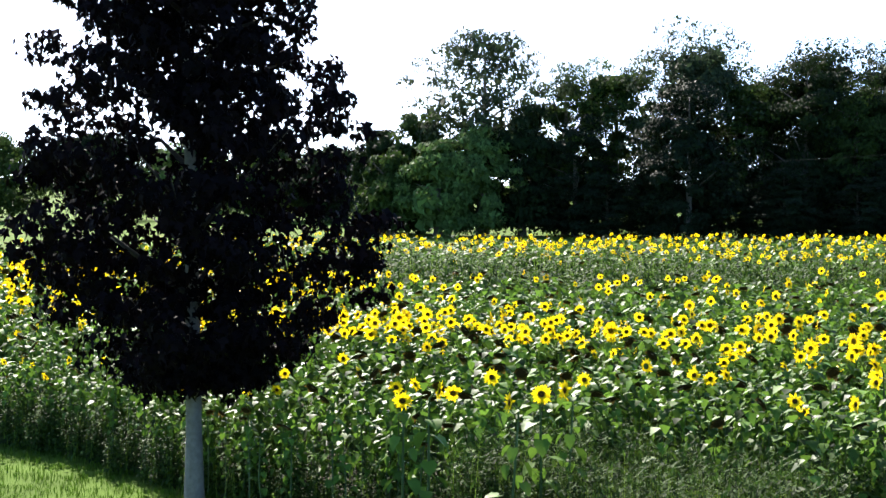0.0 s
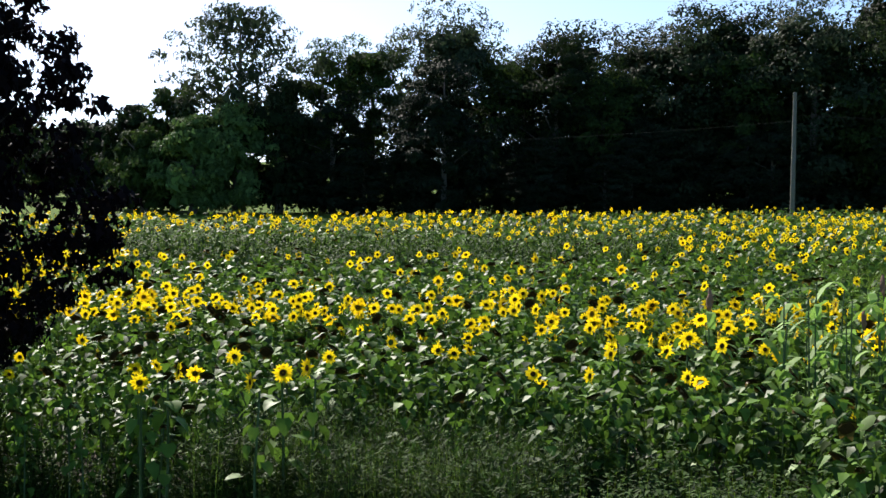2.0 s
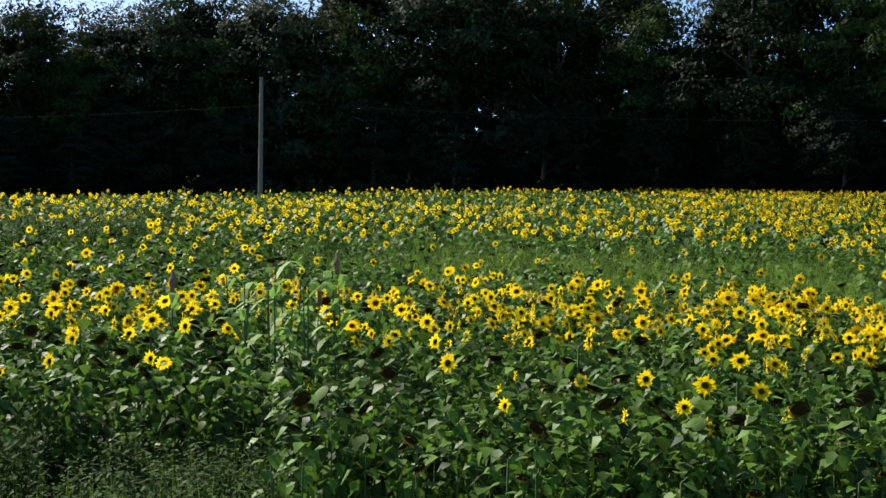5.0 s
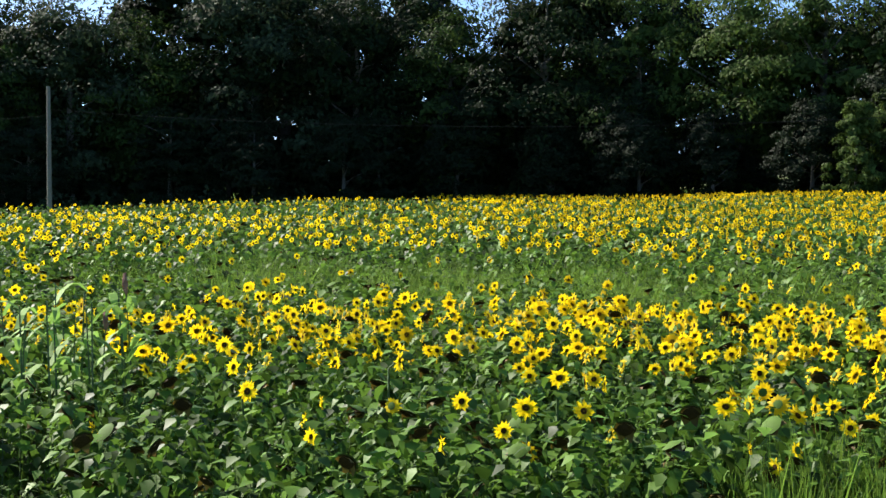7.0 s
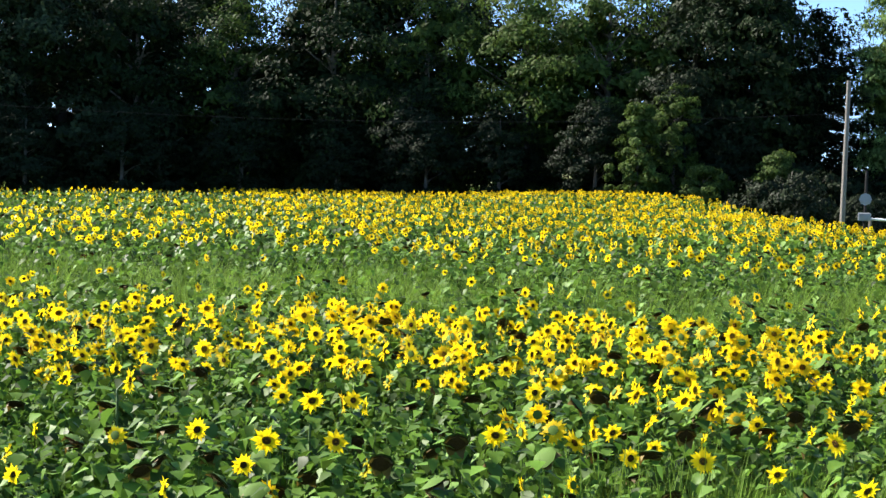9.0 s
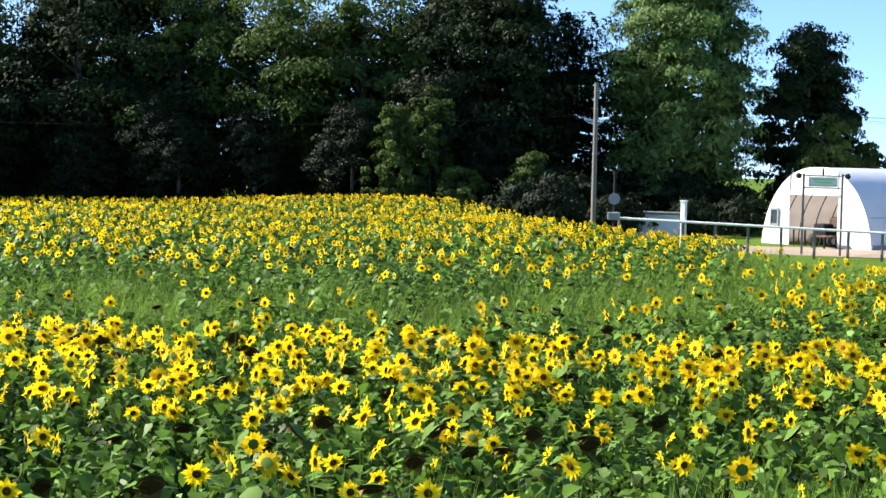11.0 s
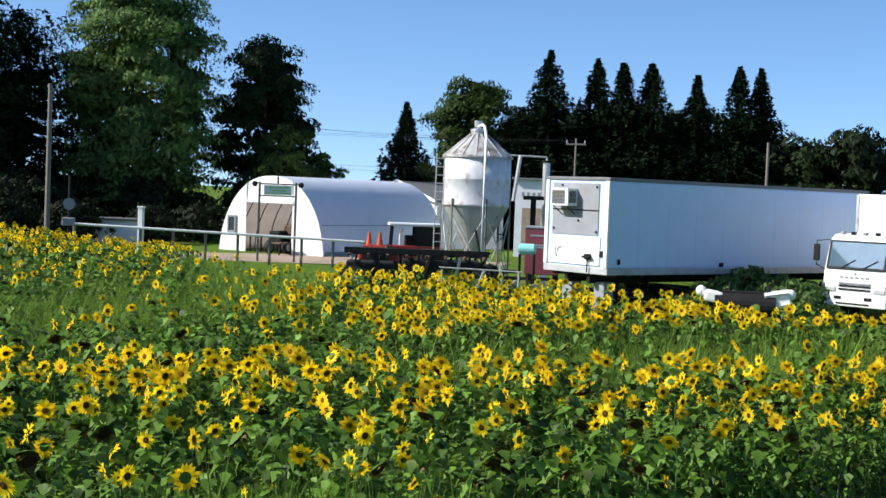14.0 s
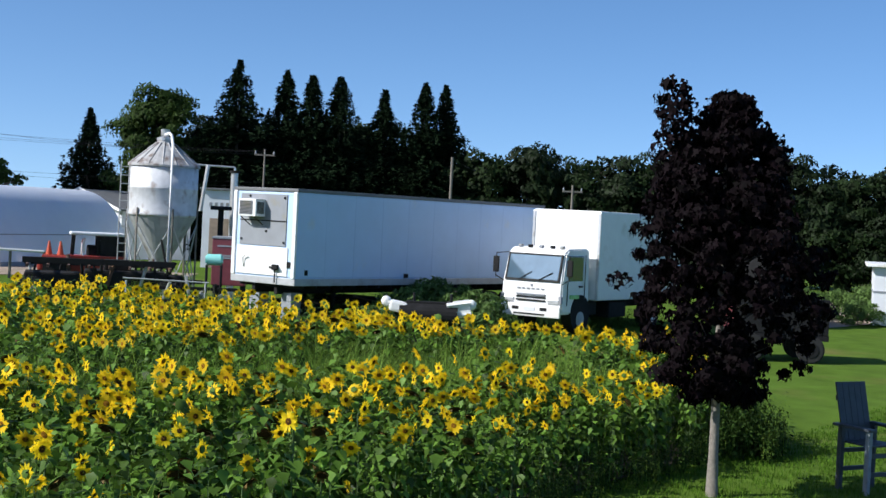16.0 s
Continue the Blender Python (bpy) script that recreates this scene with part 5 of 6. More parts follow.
def rail_fence():
    a, b = Vector((57.6, 25.9, 0)), Vector((61.5, 14.3, 0))
    root = thing("rail_fence", Matrix.Identity(4), "low white single-rail fence beside the drive", "fence")
    n = 9
    for k in range(n + 1):
        p = a.lerp(b, k / n)
        bm = B()
        box(bm, p.x - 0.05, p.x + 0.05, p.y - 0.05, p.y + 0.05, 0, 1.5 - 0.04 * k, 0.01)
        part("post", bm, POLE_WOOD, root)
    bm = B()
    rod(bm, a + Vector((-0.06, 0, 1.52)), b + Vector((-0.06, 0, 1.14)), 0.055, sides=8)
    part("rail", bm, RAIL_WHITE, root)
    root = thing("white_post", at_angle(58.7, 23.4, 0), "thick white post by the rail fence", "post")
    bm = B()
    box(bm, -0.11, 0.11, -0.11, 0.11, 0, 2.25, 0.02)
    part("shaft", bm, RAIL_WHITE, root)
    bm = B()
    box(bm, -0.14, 0.14, -0.14, 0.14, 2.25, 2.31, 0.015)
    part("cap", bm, RAIL_WHITE, root)
    root = thing("sign_post", at_angle(57.4, 26.05, 200), "dark post with a pale round sign and mailbox", "sign")
    bm = B()
    rod(bm, (0, 0, 0), (0, 0, 3.55), 0.06)
    part("post", bm, BLACK, root)
    bm = B()
    bmesh.ops.create_cone(bm, cap_ends=True, segments=8, radius1=0.26, radius2=0.26, depth=0.03, matrix=pose(0.08, 0, 2.35, 0, 90, 0))
    part("sign_plate", bm, GREY_PANEL, root)
    bm = B()
    box(bm, 0.0, 0.45, -0.25, 0.25, 1.45, 1.78, 0.04)
    part("mailbox", bm, GREY_PANEL, root)
    root = thing("low_shed", at_angle(74.5, 31.5, 200), "low white-ended shed beyond the fence", "shed")
    bm = B()
    box(bm, -1.2, 1.2, -1.6, 1.6, 0, 1.25, 0.02)
    part("wall", bm, BARN_WHITE, root)
    bm = B()
    box(bm, -1.4, 1.4, -1.8, 1.8, 1.25, 1.35, 0.02)
    part("roof", bm, ROOF_GREY, root)


rail_fence()


def red_tractor():
    root = thing("red_tractor", at_angle(54.6, 11.5, 195), "small red tractor with a dark cab, parked by the greenhouse", "tractor")
    bm = B()
    box(bm, -0.35, 0.45, -1.5, -0.3, 0.75, 1.14, 0.08)
    box(bm, -0.55, 0.55, -0.4, 1.65, 0.6, 1.1, 0.08)
    part("bonnet", bm, RED, root)
    bm = B()
    for y in (-0.35, 0.62, 1.62):
        for x in (-0.5, 0.35):
            box(bm, x - 0.04, x + 0.04, y - 0.04, y + 0.04, 1.1, 2.12, turn=Matrix.Translation((0, 0.0, 0)) @ Matrix.Rotation(radians(-3 if y < 0 else 3 if y > 1 else 0), 4, "X"))
    cab = part("cab_frame", bm, BLACK, root)
    bm = B()
    box(bm, -0.62, 0.47, -0.38, 1.60, 2.10, 2.22, 0.05)
    part("cab_roof", bm, BARN_WHITE, cab, "pale cab roof")
    for x in (-0.5, 0.35):
        bm = B()
        box(bm, x - 0.008, x + 0.008, 0.68, 1.50, 1.2, 2.09)
        part("cab_window", bm, CAB_GLASS, cab, "dark cab window")
    bm = B()
    box(bm, -0.55, 0.42, -0.42, 1.66, 1.08, 1.36, 0.03)
    part("cab_sill", bm, RED, cab)
    bm = B()
    tube(bm, [(0.3, 0.1, 1.1), (0.3, 0.1, 1.85), (0.2, 0.16, 1.95), (-0.3, 0.16, 1.95), (-0.4, 0.1, 1.85), (-0.4, 0.1, 1.1)], [0.05] * 6, 6)
    part("roll_bar", bm, WHITE_PAINT, root, "pale bent roll bar")
    bm = B()
    box(bm, -0.25, 0.1, 0.25, 0.6, 1.2, 1.75, 0.06)
    part("seat", bm, BLACK, cab)
    for y in (-0.7, 0.8):
        wheel(root, -0.4, y, 0.6, 0.6, 0.35, RED)
        wheel(root, 1.0, y * 0.9, 0.38, 0.38, 0.22, RED)
    root = thing("red_wagon", at_angle(53.4, 12.1, 185), "low red wagon holding traffic cones", "wagon")
    bm = B()
    box(bm, -0.5, 0.5, -0.45, 0.45, 1.14, 1.34, 0.03)
    part("bed", bm, RED, root)
    for x in (-0.35, 0.35):
        for y in (-0.45, 0.45):
            wheel(root, x, y, 0.35, 0.35, 0.16)
    bm = B()
    box(bm, -0.4, 0.4, -0.42, 0.42, 0.6, 1.12)
    part("frame", bm, BLACK, root)
    for y in (-0.25, 0.15):
        cone = thing("traffic_cone", at_angle(53.4, 12.1, 185) @ pose(0.1, y, 1.34), "orange traffic cone standing on the red wagon", "cone", "traffic cones")
        bm = B()
        lathe(bm, [(0.12, 0.03), (0.03, 0.52)], 14)
        part("cone_body", bm, ORANGE, cone)
        bm = B()
        box(bm, -0.19, 0.19, -0.19, 0.19, 0, 0.03, 0.01)
        part("cone_base", bm, ORANGE, cone)


red_tractor()


def flat_wagon():
    root = thing("flat_wagon", at_angle(46.3, 9.5, 101) @ Matrix.Scale(1.18, 4), "long black steel implement frame with spare wheels", "implement")
    for y, z in ((-0.7, 1.18), (0.7, 1.28)):
        bm = B()
        box(bm, -2.1, 1.75, y - 0.05, y + 0.05, z - 0.09, z + 0.06, 0.01)
        part("beam", bm, BLACK, root)
    for k in range(8):
        x = -2.0 + k * 0.52
        bm = B()
        box(bm, x - 0.03, x + 0.03, -0.7, 0.7, 1.08, 1.16)
        part("cross_member", bm, RUST, root)
    for k in range(6):
        x = -1.8 + k * 0.65
        bm = B()
        rod(bm, (x, -0.5, 1.1), (x + 0.12, -0.55, 0.35), 0.03)
        bmesh.ops.create_cone(bm, cap_ends=True, segments=16, radius1=0.26, radius2=0.26, depth=0.05, matrix=pose(x + 0.12, -0.58, 0.36, 80, 0, 12))
        part("tine_disc", bm, BLACK, root)
    for x in (-1.9, 1.5):
        for y in (-0.85, 0.85):
            wheel(root, x, y, 0.42, 0.42, 0.2)
    bm = B()
    box(bm, -1.9, 0.2, -0.6, 0.6, 0.5, 1.04, 0.05)
    box(bm, 0.3, 1.7, -0.5, 0.6, 0.42, 0.95, 0.05)
    box(bm, -1.0, -0.3, -0.65, 0.2, 1.0, 1.3, 0.05)
    part("tool_bed", bm, BLACK, root)
    rng = random.Random(14)
    for k in range(16):
        bm = B()
        x, y = rng.uniform(-2.0, 1.7), rng.choice((-0.75, -0.6, 0.6))
        rod(bm, (x, y, rng.uniform(0.3, 0.7)), (x + rng.uniform(-0.35, 0.35), y + rng.uniform(-0.1, 0.1), rng.uniform(1.1, 1.42)), rng.uniform(0.025, 0.06), sides=6)
        part("tine_shank", bm, (BLACK, RUST, BLACK, HOPPER)[k % 4], root)
    bm = B()
    box(bm, -2.9, -2.0, -0.05, 0.05, 0.75, 0.85)
    rod(bm, (-2.0, 0.1, 0.8), (-1.75, 0.1, 1.9), 0.03)
    box(bm, -2.35, -1.7, -0.45, 0.45, 0.45, 0.95, 0.05)
    part("drawbar", bm, BLACK, root)


flat_wagon()


def bin_side():
    """Pipes, drum, cart and machine between silo and trailer."""
    root = thing("grain_dryer_stack", at_angle(52.8, 5.8, 0), "grey metal stack with a cross pipe", "stack")
    bm = B()
    rod(bm, (0, 0, 0), (0, 0, 4.62), 0.13, sides=14)
    part("stack_pipe", bm, GALV, root, smooth=False)
    bm = B()
    rod(bm, (0, 0, 4.62), (0, 0, 4.70), 0.17, sides=14)
    part("stack_cap", bm, BLACK, root)
    bm = B()
    rod(bm, (0, 0.0, 4.82), (-0.1, 1.35, 4.85), 0.035)
    rod(bm, (0, 0.0, 4.82), (0, 0, 4.68), 0.035)
    rod(bm, (-0.1, 0.95, 4.85), (-0.1, 1.15, 3.2), 0.07)
    part("cross_pipe", bm, GALV, root)
    bm = B()
    box(bm, -0.25, 0.25, -0.5, -0.12, 2.5, 3.4, 0.04)
    part("blower_box", bm, BARN_WHITE, root)
    root = thing("drill_post", at_angle(51.5, 6.1, 0), "dark post with a flat hood on top", "post")
    bm = B()
    box(bm, -0.09, 0.09, -0.09, 0.09, 0, 3.28, 0.01)
    part("shaft", bm, BLACK, root)
    bm = B()
    box(bm, -0.22, 0.22, -0.36, 0.36, 3.26, 3.4, 0.05)
    part("hood", bm, BLACK, root)
    root = thing("poly_drum", at_angle(45.0, 5.62, 0), "pale teal plastic drum on a stand", "drum")
    bm = B()
    m = pose(0, 0, 1.78, 90, 0, 0)
    bmesh.ops.create_cone(bm, cap_ends=True, segments=20, radius1=0.17, radius2=0.17, depth=0.52, matrix=m)
    bmesh.ops.bevel(bm, geom=[e for e in bm.edges if abs(e.verts[0].co.y - e.verts[1].co.y) < 1e-4], offset=0.05, segments=2, affect="EDGES")
    part("barrel", bm, TEAL, root)
    bm = B()
    for y in (-0.22, 0.22):
        for x in (-0.15, 0.15):
            rod(bm, (x, y, 0), (x, y, 1.62), 0.025)
        rod(bm, (-0.15, y, 1.6), (0.15, y, 1.6), 0.025)
    part("stand", bm, BLACK, root)
    root = thing("maroon_hopper", at_angle(46.6, 5.3, 0), "maroon steel hopper box behind the trailer end", "hopper")
    bm = B()
    box(bm, -0.6, 0.6, -0.55, 0.5, 0.95, 2.42, 0.03)
    part("body", bm, MAROON, root)
    bm = B()
    box(bm, -0.62, 0.62, -0.57, 0.52, 2.40, 2.46, 0.01)
    part("rim", bm, GREY_PANEL, root)
    bm = B()
    for y, z, w in ((-0.02, 2.15, 0.36), (-0.02, 1.85, 0.2), (-0.02, 1.78, 0.2)):
        box(bm, -0.612, -0.604, y - w, y + w, z, z + 0.05)
    part("lettering_bars", bm, GREY_PANEL, root)
    bm = B()
    for x in (-0.5, 0.5):
        for y in (-0.45, 0.4):
            rod(bm, (x, y, 0), (x, y, 0.97), 0.05)
    part("legs", bm, BLACK, root)
    root = thing("farm_machine", at_angle(44.3, 6.1, 100), "cluttered black and chrome farm implement in the weeds", "implement")
    rng = random.Random(3)
    for k in range(9):
        bm = B()
        x, z = -0.9 + k * 0.24, 0.45 + 0.5 * rng.random()
        if k % 3 == 0:
            bmesh.ops.create_cone(bm, cap_ends=True, segments=16, radius1=0.28, radius2=0.28, depth=0.08, matrix=pose(x, -0.2, 0.5, 85, 0, 10 * k))
            part("disc", bm, GALV, root)
        else:
            rod(bm, (x, rng.uniform(-0.3, 0.3), 0.2), (x + rng.uniform(-0.3, 0.3), rng.uniform(-0.3, 0.3), z + 0.35), 0.05)
            part("strut", bm, BLACK if k % 2 else GALV, root)
    bm = B()
    box(bm, -1.3, 1.3, -0.35, -0.25, 0.85, 0.95, 0.01)
    box(bm, -1.0, 1.2, 0.2, 0.35, 0.4, 0.6, 0.02)
    part("frame", bm, BLACK, root)
    bm = B()
    rod(bm, (-0.4, 0.3, 1.12), (2.1, 0.3, 1.18), 0.022)
    for x in (-0.3, 2.0):
        rod(bm, (x, 0.3, 0), (x, 0.3, 1.12), 0.03)
    part("pale_bar", bm, HOPPER, root)


bin_side()


def white_implement():
    """The white two-armed machine lying before the truck."""
    root = thing("mower_head", at_angle(39.6, -0.65, 86), "white and black mower head with two raised arms, in the weeds", "implement")
    for s in (-1, 1):
        bm = B()
        box(bm, 0.72, 1.2, -0.2, 0.2, 0.62, 0.92, 0.07, Matrix.Scale(s, 4, (1, 0, 0)) @ Matrix.Rotation(radians(-10), 4, "Y"))
        bmesh.ops.recalc_face_normals(bm, faces=bm.faces[:])
        wing = part("wing", bm, WHITE_PAINT, root, "white painted side wing")
        bm = B()
        bmesh.ops.create_uvsphere(bm, u_segments=14, v_segments=9, radius=0.14, matrix=pose(s * 1.14, 0, 1.06) @ Matrix.Diagonal((1, 0.7, 1, 1)))
        part("wing_cap", bm, WHITE_PAINT, wing)
        bm = B()
        box(bm, s * 0.9 - 0.08, s * 0.9 + 0.08, -0.1, 0.1, 0.0, 0.6, 0.02)
        part("foot", bm, BLACK, wing)
    bm = B()
    bmesh.ops.create_cone(bm, cap_ends=True, segments=18, radius1=0.3, radius2=0.3, depth=1.55, matrix=pose(0, 0, 0.76, 0, 90, 0))
    part("drum", bm, BLACK, root)
    bm = B()
    box(bm, -0.75, 0.6, -0.1, 0.1, 1.02, 1.10, 0.02)
    for x in (-0.6, 0.4):
        rod(bm, (x, 0, 1.05), (x, 0, 1.32), 0.04)
    part("frame_bar", bm, BLACK, root)
    bm = B()
    box(bm, -0.5, 0.5, -0.3, 0.3, 0, 0.42, 0.03)
    part("skid", bm, BLACK, root)


white_implement()


def barns():
    root = thing("white_barn", at_angle(80.0, 8.1, 0), "white farm building with a tan doorway behind the silo", "barn")
    bm = B()
    box(bm, -0.1, 0.1, -1.6, 1.7, 2.75, 4.3)
    box(bm, -0.1, 0.1, -1.6, -0.2, 0, 2.75)
    box(bm, -0.1, 0.1, 1.3, 1.7, 0, 2.75)
    box(bm, 0.1, 7.0, -1.6, -1.4, 0, 4.3)
    box(bm, 0.1, 7.0, 1.5, 1.7, 0, 4.3)
    box(bm, 6.8, 7.0, -1.4, 1.5, 0, 4.3)
    part("wall", bm, BARN_WHITE, root)
    bm = B()
    box(bm, -0.3, 7.2, -1.8, 1.9, 4.3, 4.42, 0.02)
    part("roof", bm, ROOF_GREY, root)
    bm = B()
    box(bm, -0.13, -0.07, -0.2, 1.3, 0, 2.74, 0.01)
    part("door", bm, GRAVEL, root, "tan wooden door")
    bm = B()
    for k in range(5):
        box(bm, -0.115, -0.105, 1.35 - k * 0.3, 1.2 - k * 0.3, 3.4, 3.62)
    part("lettering_bars", bm, GREY_PANEL, root, "grey bars of lettering")
    root = thing("grey_barn", at_angle(88.5, 18.2, 128.5), "grey-roofed barn with a white gable edge behind the greenhouse", "barn")
    bm = B()
    box(bm, -5, -0.3, -1.6, 4.7, 0, 2.85)
    part("wall", bm, BARN_WHITE, root)
    bm = B()
    for y, z in ((5.1, 2.85), (-2.0, 3.5)):
        bm.faces.new([bm.verts.new(p) for p in ((0, y, z), (0, 0, 4.06), (-5.2, 0, 4.06), (-5.2, y, z))])
    bmesh.ops.remove_doubles(bm, verts=bm.verts[:], dist=0.001)
    bmesh.ops.solidify(bm, geom=bm.faces[:], thickness=0.12)
    roof = part("roof", bm, ROOF_GREY, root)
    bm = B()
    rod(bm, (0.06, 5.1, 2.85), (0.06, 0, 4.08), 0.11, sides=4)
    rod(bm, (0.06, -2.0, 3.5), (0.06, 0, 4.08), 0.11, sides=4)
    part("gable_edge", bm, WHITE_PAINT, roof)
    bm = B()
    bm.faces.new([bm.verts.new(p) for p in ((-0.3, -1.6, 2.85), (-0.3, 4.7, 2.85), (-0.3, 0, 3.95), (-0.3, -1.6, 3.5))])
    bmesh.ops.solidify(bm, geom=bm.faces[:], thickness=0.06)
    part("gable", bm, BARN_WHITE, root)
    root = thing("white_shed", at_angle(57.2, -22.2, 160), "low white shed at the end of the yard", "shed")
    bm = B()
    box(bm, -2.5, 2.5, -2.5, 2.5, 0, 2.3, 0.03)
    part("wall", bm, BARN_WHITE, root)
    bm = B()
    box(bm, -2.53, 2.53, -2.53, 2.53, 1.3, 1.36)
    part("batten", bm, GREY_PANEL, root)
    bm = B()
    box(bm, -2.8, 2.8, -2.8, 2.8, 2.3, 2.42, 0.02)
    part("roof", bm, WHITE_PAINT, root)
    root = thing("dark_trailer", at_angle(53.2, -13.4, 140), "dark blue-grey machine parked behind the maple", "machine")
    bm = B()
    box(bm, -2.5, 0.8, -0.9, 0.9, 0.8, 2.6, 0.1)
    box(bm, -1.4, 0.2, -0.7, 0.7, 2.6, 3.5, 0.1)
    part("body", bm, BLACK, root)
    for k in range(4):
        bm = B()
        box(bm, 0.2, 0.22, -0.6, 0.6, 2.75 + k * 0.18, 2.82 + k * 0.18)
        part("slat", bm, GREY_PANEL, root)
    for x in (-2.0, 0.3):
        for y in (-0.8, 0.8):
            wheel(root, x, y, 0.5, 0.5, 0.35)


def farm_wagon():
    """The low dark machine standing behind the maple."""
    root = thing("farm_wagon", at_angle(40.2, -10.3, 84), "low black farm wagon with dark red end boards on the lawn", "wagon")
    bm = B()
    box(bm, -1.3, 1.3, -0.8, 0.8, 0.62, 0.78, 0.02)
    part("bed", bm, BLACK, root)
    for y in (-0.78, 0.78):
        bm = B()
        box(bm, -1.28, 1.28, y - 0.03, y + 0.03, 0.78, 1.75, 0.015)
        part("side_board", bm, BLACK, root)
    for x in (-1.26, 1.26):
        bm = B()
        box(bm, x - 0.03, x + 0.03, -0.75, 0.75, 0.78, 1.65, 0.015)
        part("end_board", bm, MAROON, root, "dark red end board")
    bm = B()
    rod(bm, (1.3, 0, 0.6), (2.3, 0, 0.4), 0.05)
    part("drawbar", bm, BLACK, root)
    for x in (-0.8, 0.8):
        for y in (-0.85, 0.85):
            wheel(root, x, y, 0.38, 0.38, 0.2, BLACK)


barns()
farm_wagon()


def pole(x, y, h, arms, label, r=0.12):
    root = thing("utility_pole", at_angle(x, y, 60 if y > 20 else 0), label, "pole", "utility poles")
    bm = B()
    rod(bm, (0, 0, 0), (0, 0, h), r, r * 0.72, 10)
    part("shaft", bm, POLE_WOOD, root)
    for z in arms:
        bm = B()
        box(bm, -0.05, 0.05, -0.62, 0.62, z, z + 0.1, 0.01)
        bar = part("crossarm", bm, POLE_WOOD, root)
        for y2 in (-0.55, 0.0, 0.55):
            bm = B()
            lathe(bm, [(0.05, 0), (0.06, 0.08), (0.03, 0.2)], 8)
            pin = part("insulator", bm, GREY_PANEL, bar)
            pin.location = (0, y2, z + 0.1)
    return root


pole(30.25, 65.6, 7.05, (), "bare weathered utility pole standing before the wood", 0.13)
pole(62.6, 29.45, 7.65, (), "grey utility pole at the corner of the field", 0.13)
pole(87.6, 7.05, 7.0, (6.6,), "slim pale pole with a crossarm behind the trailer", 0.075)
pole(87.6, -4.4, 7.15, (), "pale pole rising behind the trailer roof", 0.11)
pole(86.7, -11.8, 5.75, (5.3,), "short pole with a crossarm by the tree line", 0.1)


def wire(a, b, sag, r=0.007):
    bm = B()
    a, b = Vector(a), Vector(b)
    pts = [a.lerp(b, t) - Vector((0, 0, 4 * sag * t * (1 - t))) for t in np.linspace(0, 1, 15)]
    tube(bm, pts, [r] * 15, 4)
    tagged(part("overhead_wire", bm, WIRE), "thin dark overhead cable strung between utility poles", "cable", "overhead cables")


wire((30.25, 65.6, 5.9), (62.6, 29.45, 6.2), 0.9)
wire((30.25, 65.6, 5.6), (-6, 105, 5.2), 0.9)
for z in (7.35, 7.0, 6.85, 5.0, 4.75):
    wire((88.5, 32, z + 0.25), (87.6, 7.05, min(z, 6.9)), 0.25)
wire((62.6, 29.45, 7.2), (87.6, 7.05, 6.7), 0.5)


# ---- drives and the far hill ----
sheet("gravel_drive", [(60.5, 24.0), (64.3, 13.5), (60, 9.0), (72, 9.0), (72.5, 17.5), (68.5, 24.2), (66, 26.5)], 0.02, GRAVEL, "tan gravel yard before the greenhouse", "drive")
sheet("gravel_lane", [(50, -13.2), (52, -12.4), (75, -24.5), (74, -27.5), (56, -19.0)], 0.02, GRAVEL, "pale gravel lane beside the lawn", "lane")


def far_hill():
    """The pale field rising far behind the fence."""
    bm = B()
    n = 24
    rows = []
    for j in range(8):
        t = j / 7
        rows.append([bm.verts.new((150 + 90 * t, 60 + 45 * t + 80 * k / n, -0.3 + 7.0 * math.sin(t * math.pi / 2) * (0.55 + 0.45 * math.sin(math.pi * k / n)))) for k in range(n + 1)])
    for a, b in zip(rows, rows[1:]):
        for k in range(n):
            bm.faces.new((a[k], a[k + 1], b[k + 1], b[k]))
    tagged(part("far_hill", bm, HAY, smooth=True), "pale green hayfield rising in the distance", "hill", kind="structure")


HAY = material("hay_field", (0.20, 0.23, 0.07), 0.9, vary=0.15, scale=0.05, bump=0.2)
far_hill()


# ---- lawn, chair, tall stalks ----
def lawn_grass():
    rng = np.random.default_rng(31)
    rows = []
    for s0, s1, d0, d1, n in ((-6, 5.5, -4.5, 0.6, 4000), (29, 44, -6.0, 0.6, 8000)):
        s, d = rng.uniform(s0, s1, n), rng.uniform(d0, d1, n)
        x, y = CORNER[0] + s * EDGE[0] + d * INTO[0], CORNER[1] + s * EDGE[1] + d * INTO[1]
        rows.append(np.stack([rng.integers(0, 4, n), x, y, rise(x, y), rng.uniform(0, 6.28, n), rng.normal(1, 0.2, n)], 1))
    temps = [tuft(500 + k, 6, 0.07, 0.10, 0.004, 0.5) for k in range(4)]
    scatter("lawn_grass", temps, np.concatenate(rows), [GRASS, SEED], "short bright green mown lawn grass", "grass")


lawn_grass()


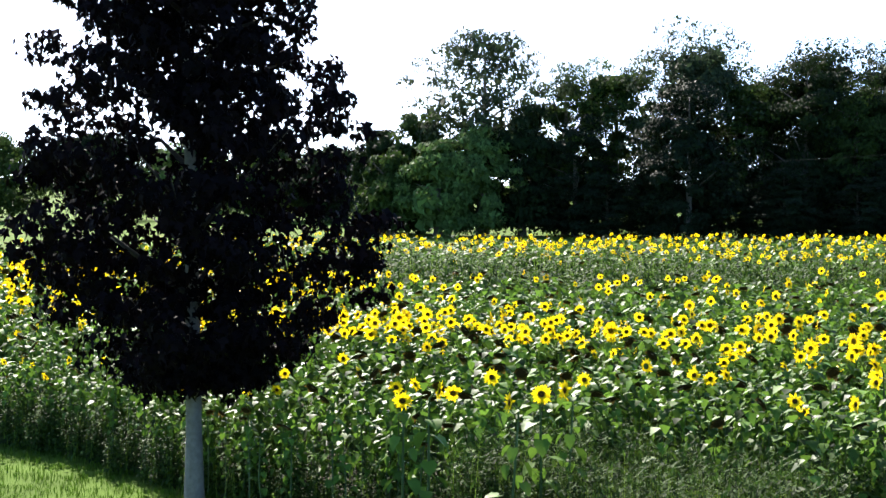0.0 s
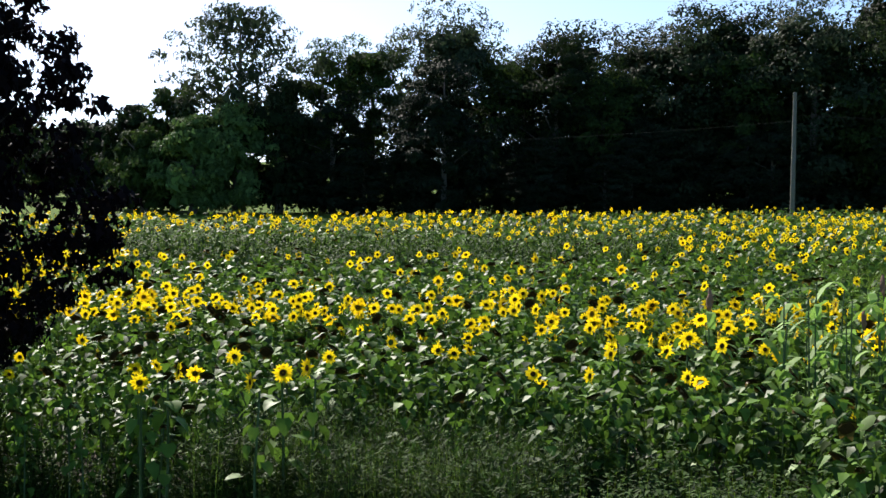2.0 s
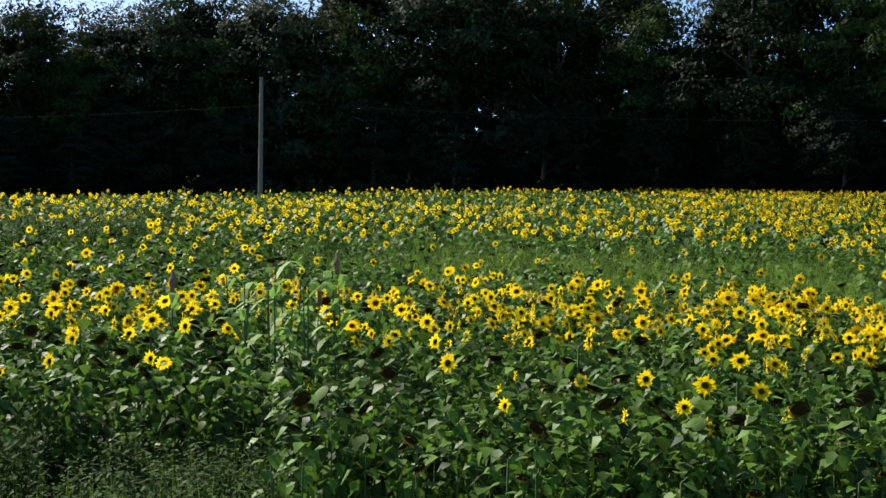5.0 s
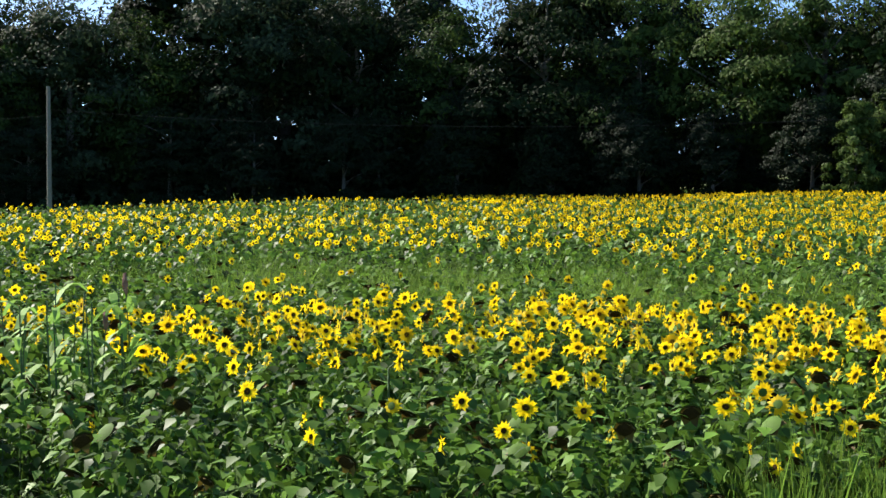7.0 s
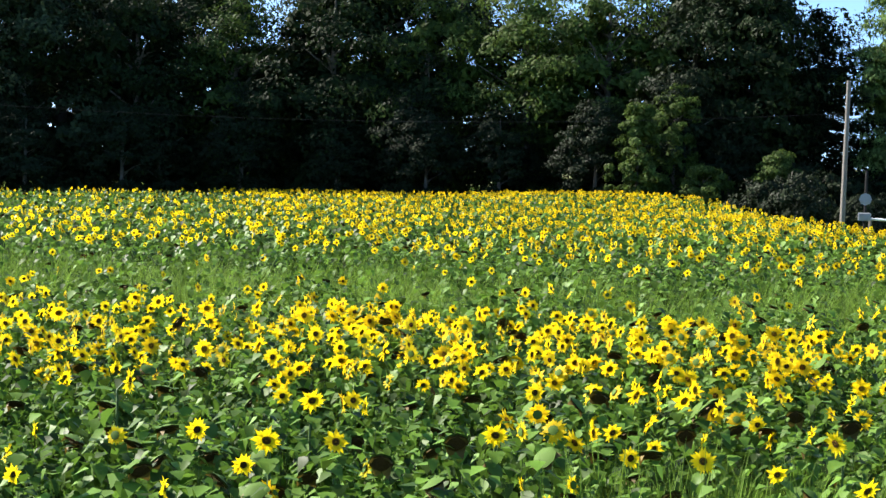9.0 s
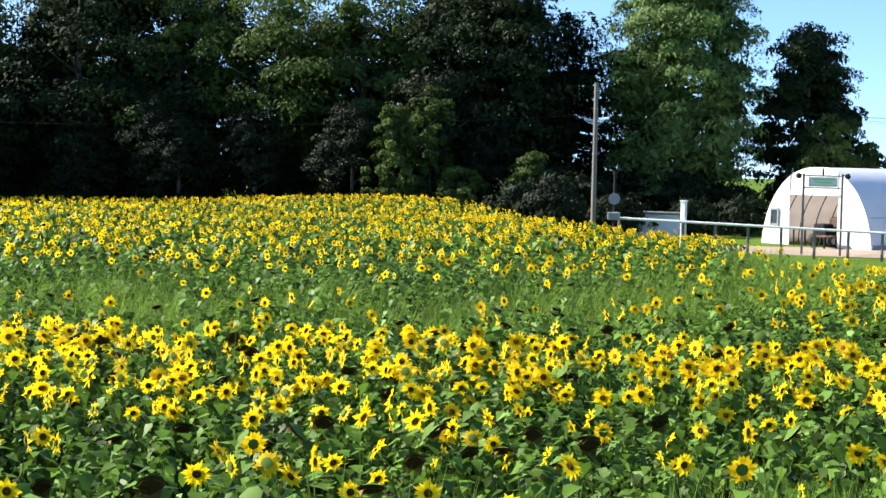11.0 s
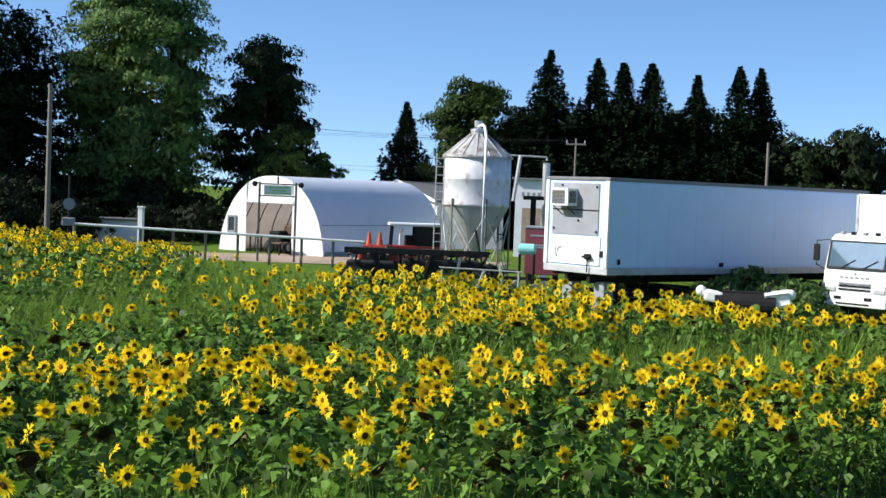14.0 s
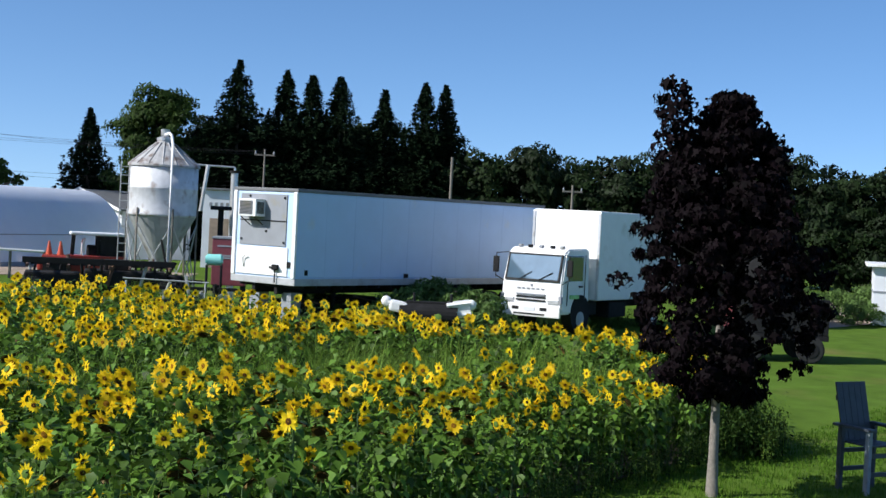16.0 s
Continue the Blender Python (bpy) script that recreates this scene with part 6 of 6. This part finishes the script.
def tall_chair():
    root = thing("garden_chair", at_angle(20.9, -5.65, 205), "tall dark grey slatted garden chair on the lawn, one leg paler", "chair")
    for y in (-0.3, 0.3):
        for x in (-0.24, 0.26):
            bm = B()
            box(bm, x - 0.04, x + 0.04, y - 0.03, y + 0.03, 0, 0.86 if x > 0 else 0.9, 0.008)
            part("leg", bm, CHAIR_PALE if (x > 0 and y < 0) else CHAIR_GREY, root)
    for y in (-0.32, 0.32):
        bm = B()
        box(bm, -0.34, 0.36, y - 0.06, y + 0.06, 0.86, 0.90, 0.012)
        part("armrest", bm, CHAIR_GREY, root)
    for z in (0.25, 0.5):
        for x in (-0.24, 0.26):
            bm = B()
            box(bm, x - 0.02, x + 0.02, -0.3, 0.3, z, z + 0.06, 0.006)
            part("stretcher", bm, CHAIR_GREY, root)
    for k in range(5):
        bm = B()
        box(bm, -0.24 + k * 0.1, -0.15 + k * 0.1, -0.27, 0.27, 0.64, 0.665, 0.005)
        part("seat_slat", bm, CHAIR_GREY, root)
    lean = Matrix.Translation((-0.24, 0, 0.66)) @ Matrix.Rotation(radians(-14), 4, "Y")
    for k in range(5):
        bm = B()
        box(bm, -0.012, 0.012, -0.27 + k * 0.109, -0.165 + k * 0.109, 0.0, 0.80, 0.005, lean)
        part("back_slat", bm, CHAIR_GREY, root)
    bm = B()
    box(bm, -0.035, -0.012, -0.27, 0.27, 0.55, 0.62, 0.004, lean)
    part("back_rail", bm, CHAIR_GREY, root)


tall_chair()


def maize_plant(seed, h, plume):
    """A tall grass stalk with long arching leaves; some carry a brown plume."""
    rng = random.Random(seed)
    root = thing("sorghum_plant" if plume else "maize_plant", Matrix.Identity(4),
                 "tall sorghum stalk with a red-brown plume" if plume else "tall pale green maize stalk with arching leaves", "maize" if not plume else "sorghum",
                 "tall stalks among the sunflowers")
    bm = B()
    tube(bm, [(0, 0, 0), (0.02, 0, h * 0.5), (0.03, 0.02, h)], [0.016, 0.013, 0.007], 6)
    part("stalk", bm, STEM, root)
    for k in range(8):
        bm = B()
        a, z, ln, w = k * 3.0 + rng.uniform(-0.5, 0.5), h * (0.2 + 0.1 * k), rng.uniform(0.5, 0.85), rng.uniform(0.035, 0.06)
        c, s = math.cos(a), math.sin(a)
        prev = None
        for t in (0, 0.25, 0.5, 0.75, 1.0):
            ww = w * math.sin(math.pi * min(0.95, 0.25 + 0.72 * t))
            px, pz = ln * t * 0.62, z + ln * (0.95 * t - 0.8 * t * t)
            pair = [bm.verts.new((px * c - ww * s, px * s + ww * c, pz)), bm.verts.new((px * c + ww * s, px * s - ww * c, pz + 0.01))]
            if prev:
                bm.faces.new((prev[0], prev[1], pair[1], pair[0]))
            prev = pair
        part("leaf", bm, MAIZE, root)
    if plume:
        bm = B()
        lathe(bm, [(0.006, h - 0.02), (0.026, h + 0.05), (0.034, h + 0.11), (0.026, h + 0.18), (0.008, h + 0.25)], 9)
        for v in bm.verts:
            v.co = v.co + Vector((0.03 + rng.uniform(-0.014, 0.014), 0.02 + rng.uniform(-0.014, 0.014), rng.uniform(-0.012, 0.012)))
        part("plume", bm, PLUME, root, "red-brown seed plume")
    return root


MAIZE = material("maize_leaf", (0.21, 0.36, 0.07), 0.6, spec=0.25, vary=0.2, by="object", through_light=0.4)
PLUME = material("sorghum_plume", (0.26, 0.13, 0.09), 0.85, vary=0.25)


def stalks():
    rng = random.Random(8)
    kinds = [maize_plant(1, 2.45, False), maize_plant(2, 2.2, False), maize_plant(3, 2.2, True), maize_plant(4, 2.0, True)]
    spots = [(6.4, 13.2, 0), (6.2, 12.8, 1), (7.6, 13.8, 2), (5.4, 13.6, 3)]
    for _ in range(14):
        spots.append((6.5 + rng.gauss(0, 0.5), 12.95 + rng.gauss(0, 0.4), rng.choice((0, 1, 1, 1, 2, 3))))
    for k, (x, y, n) in enumerate(spots):
        m = pose(x, y, float(rise(x, y)), rng.uniform(-4, 4), rng.uniform(-4, 4), rng.uniform(0, 360)) @ Matrix.Scale(rng.uniform(0.88, 1.05), 4)
        if k < 4:
            kinds[n].matrix_world = m
        else:
            copy_thing(kinds[n], m)


stalks()
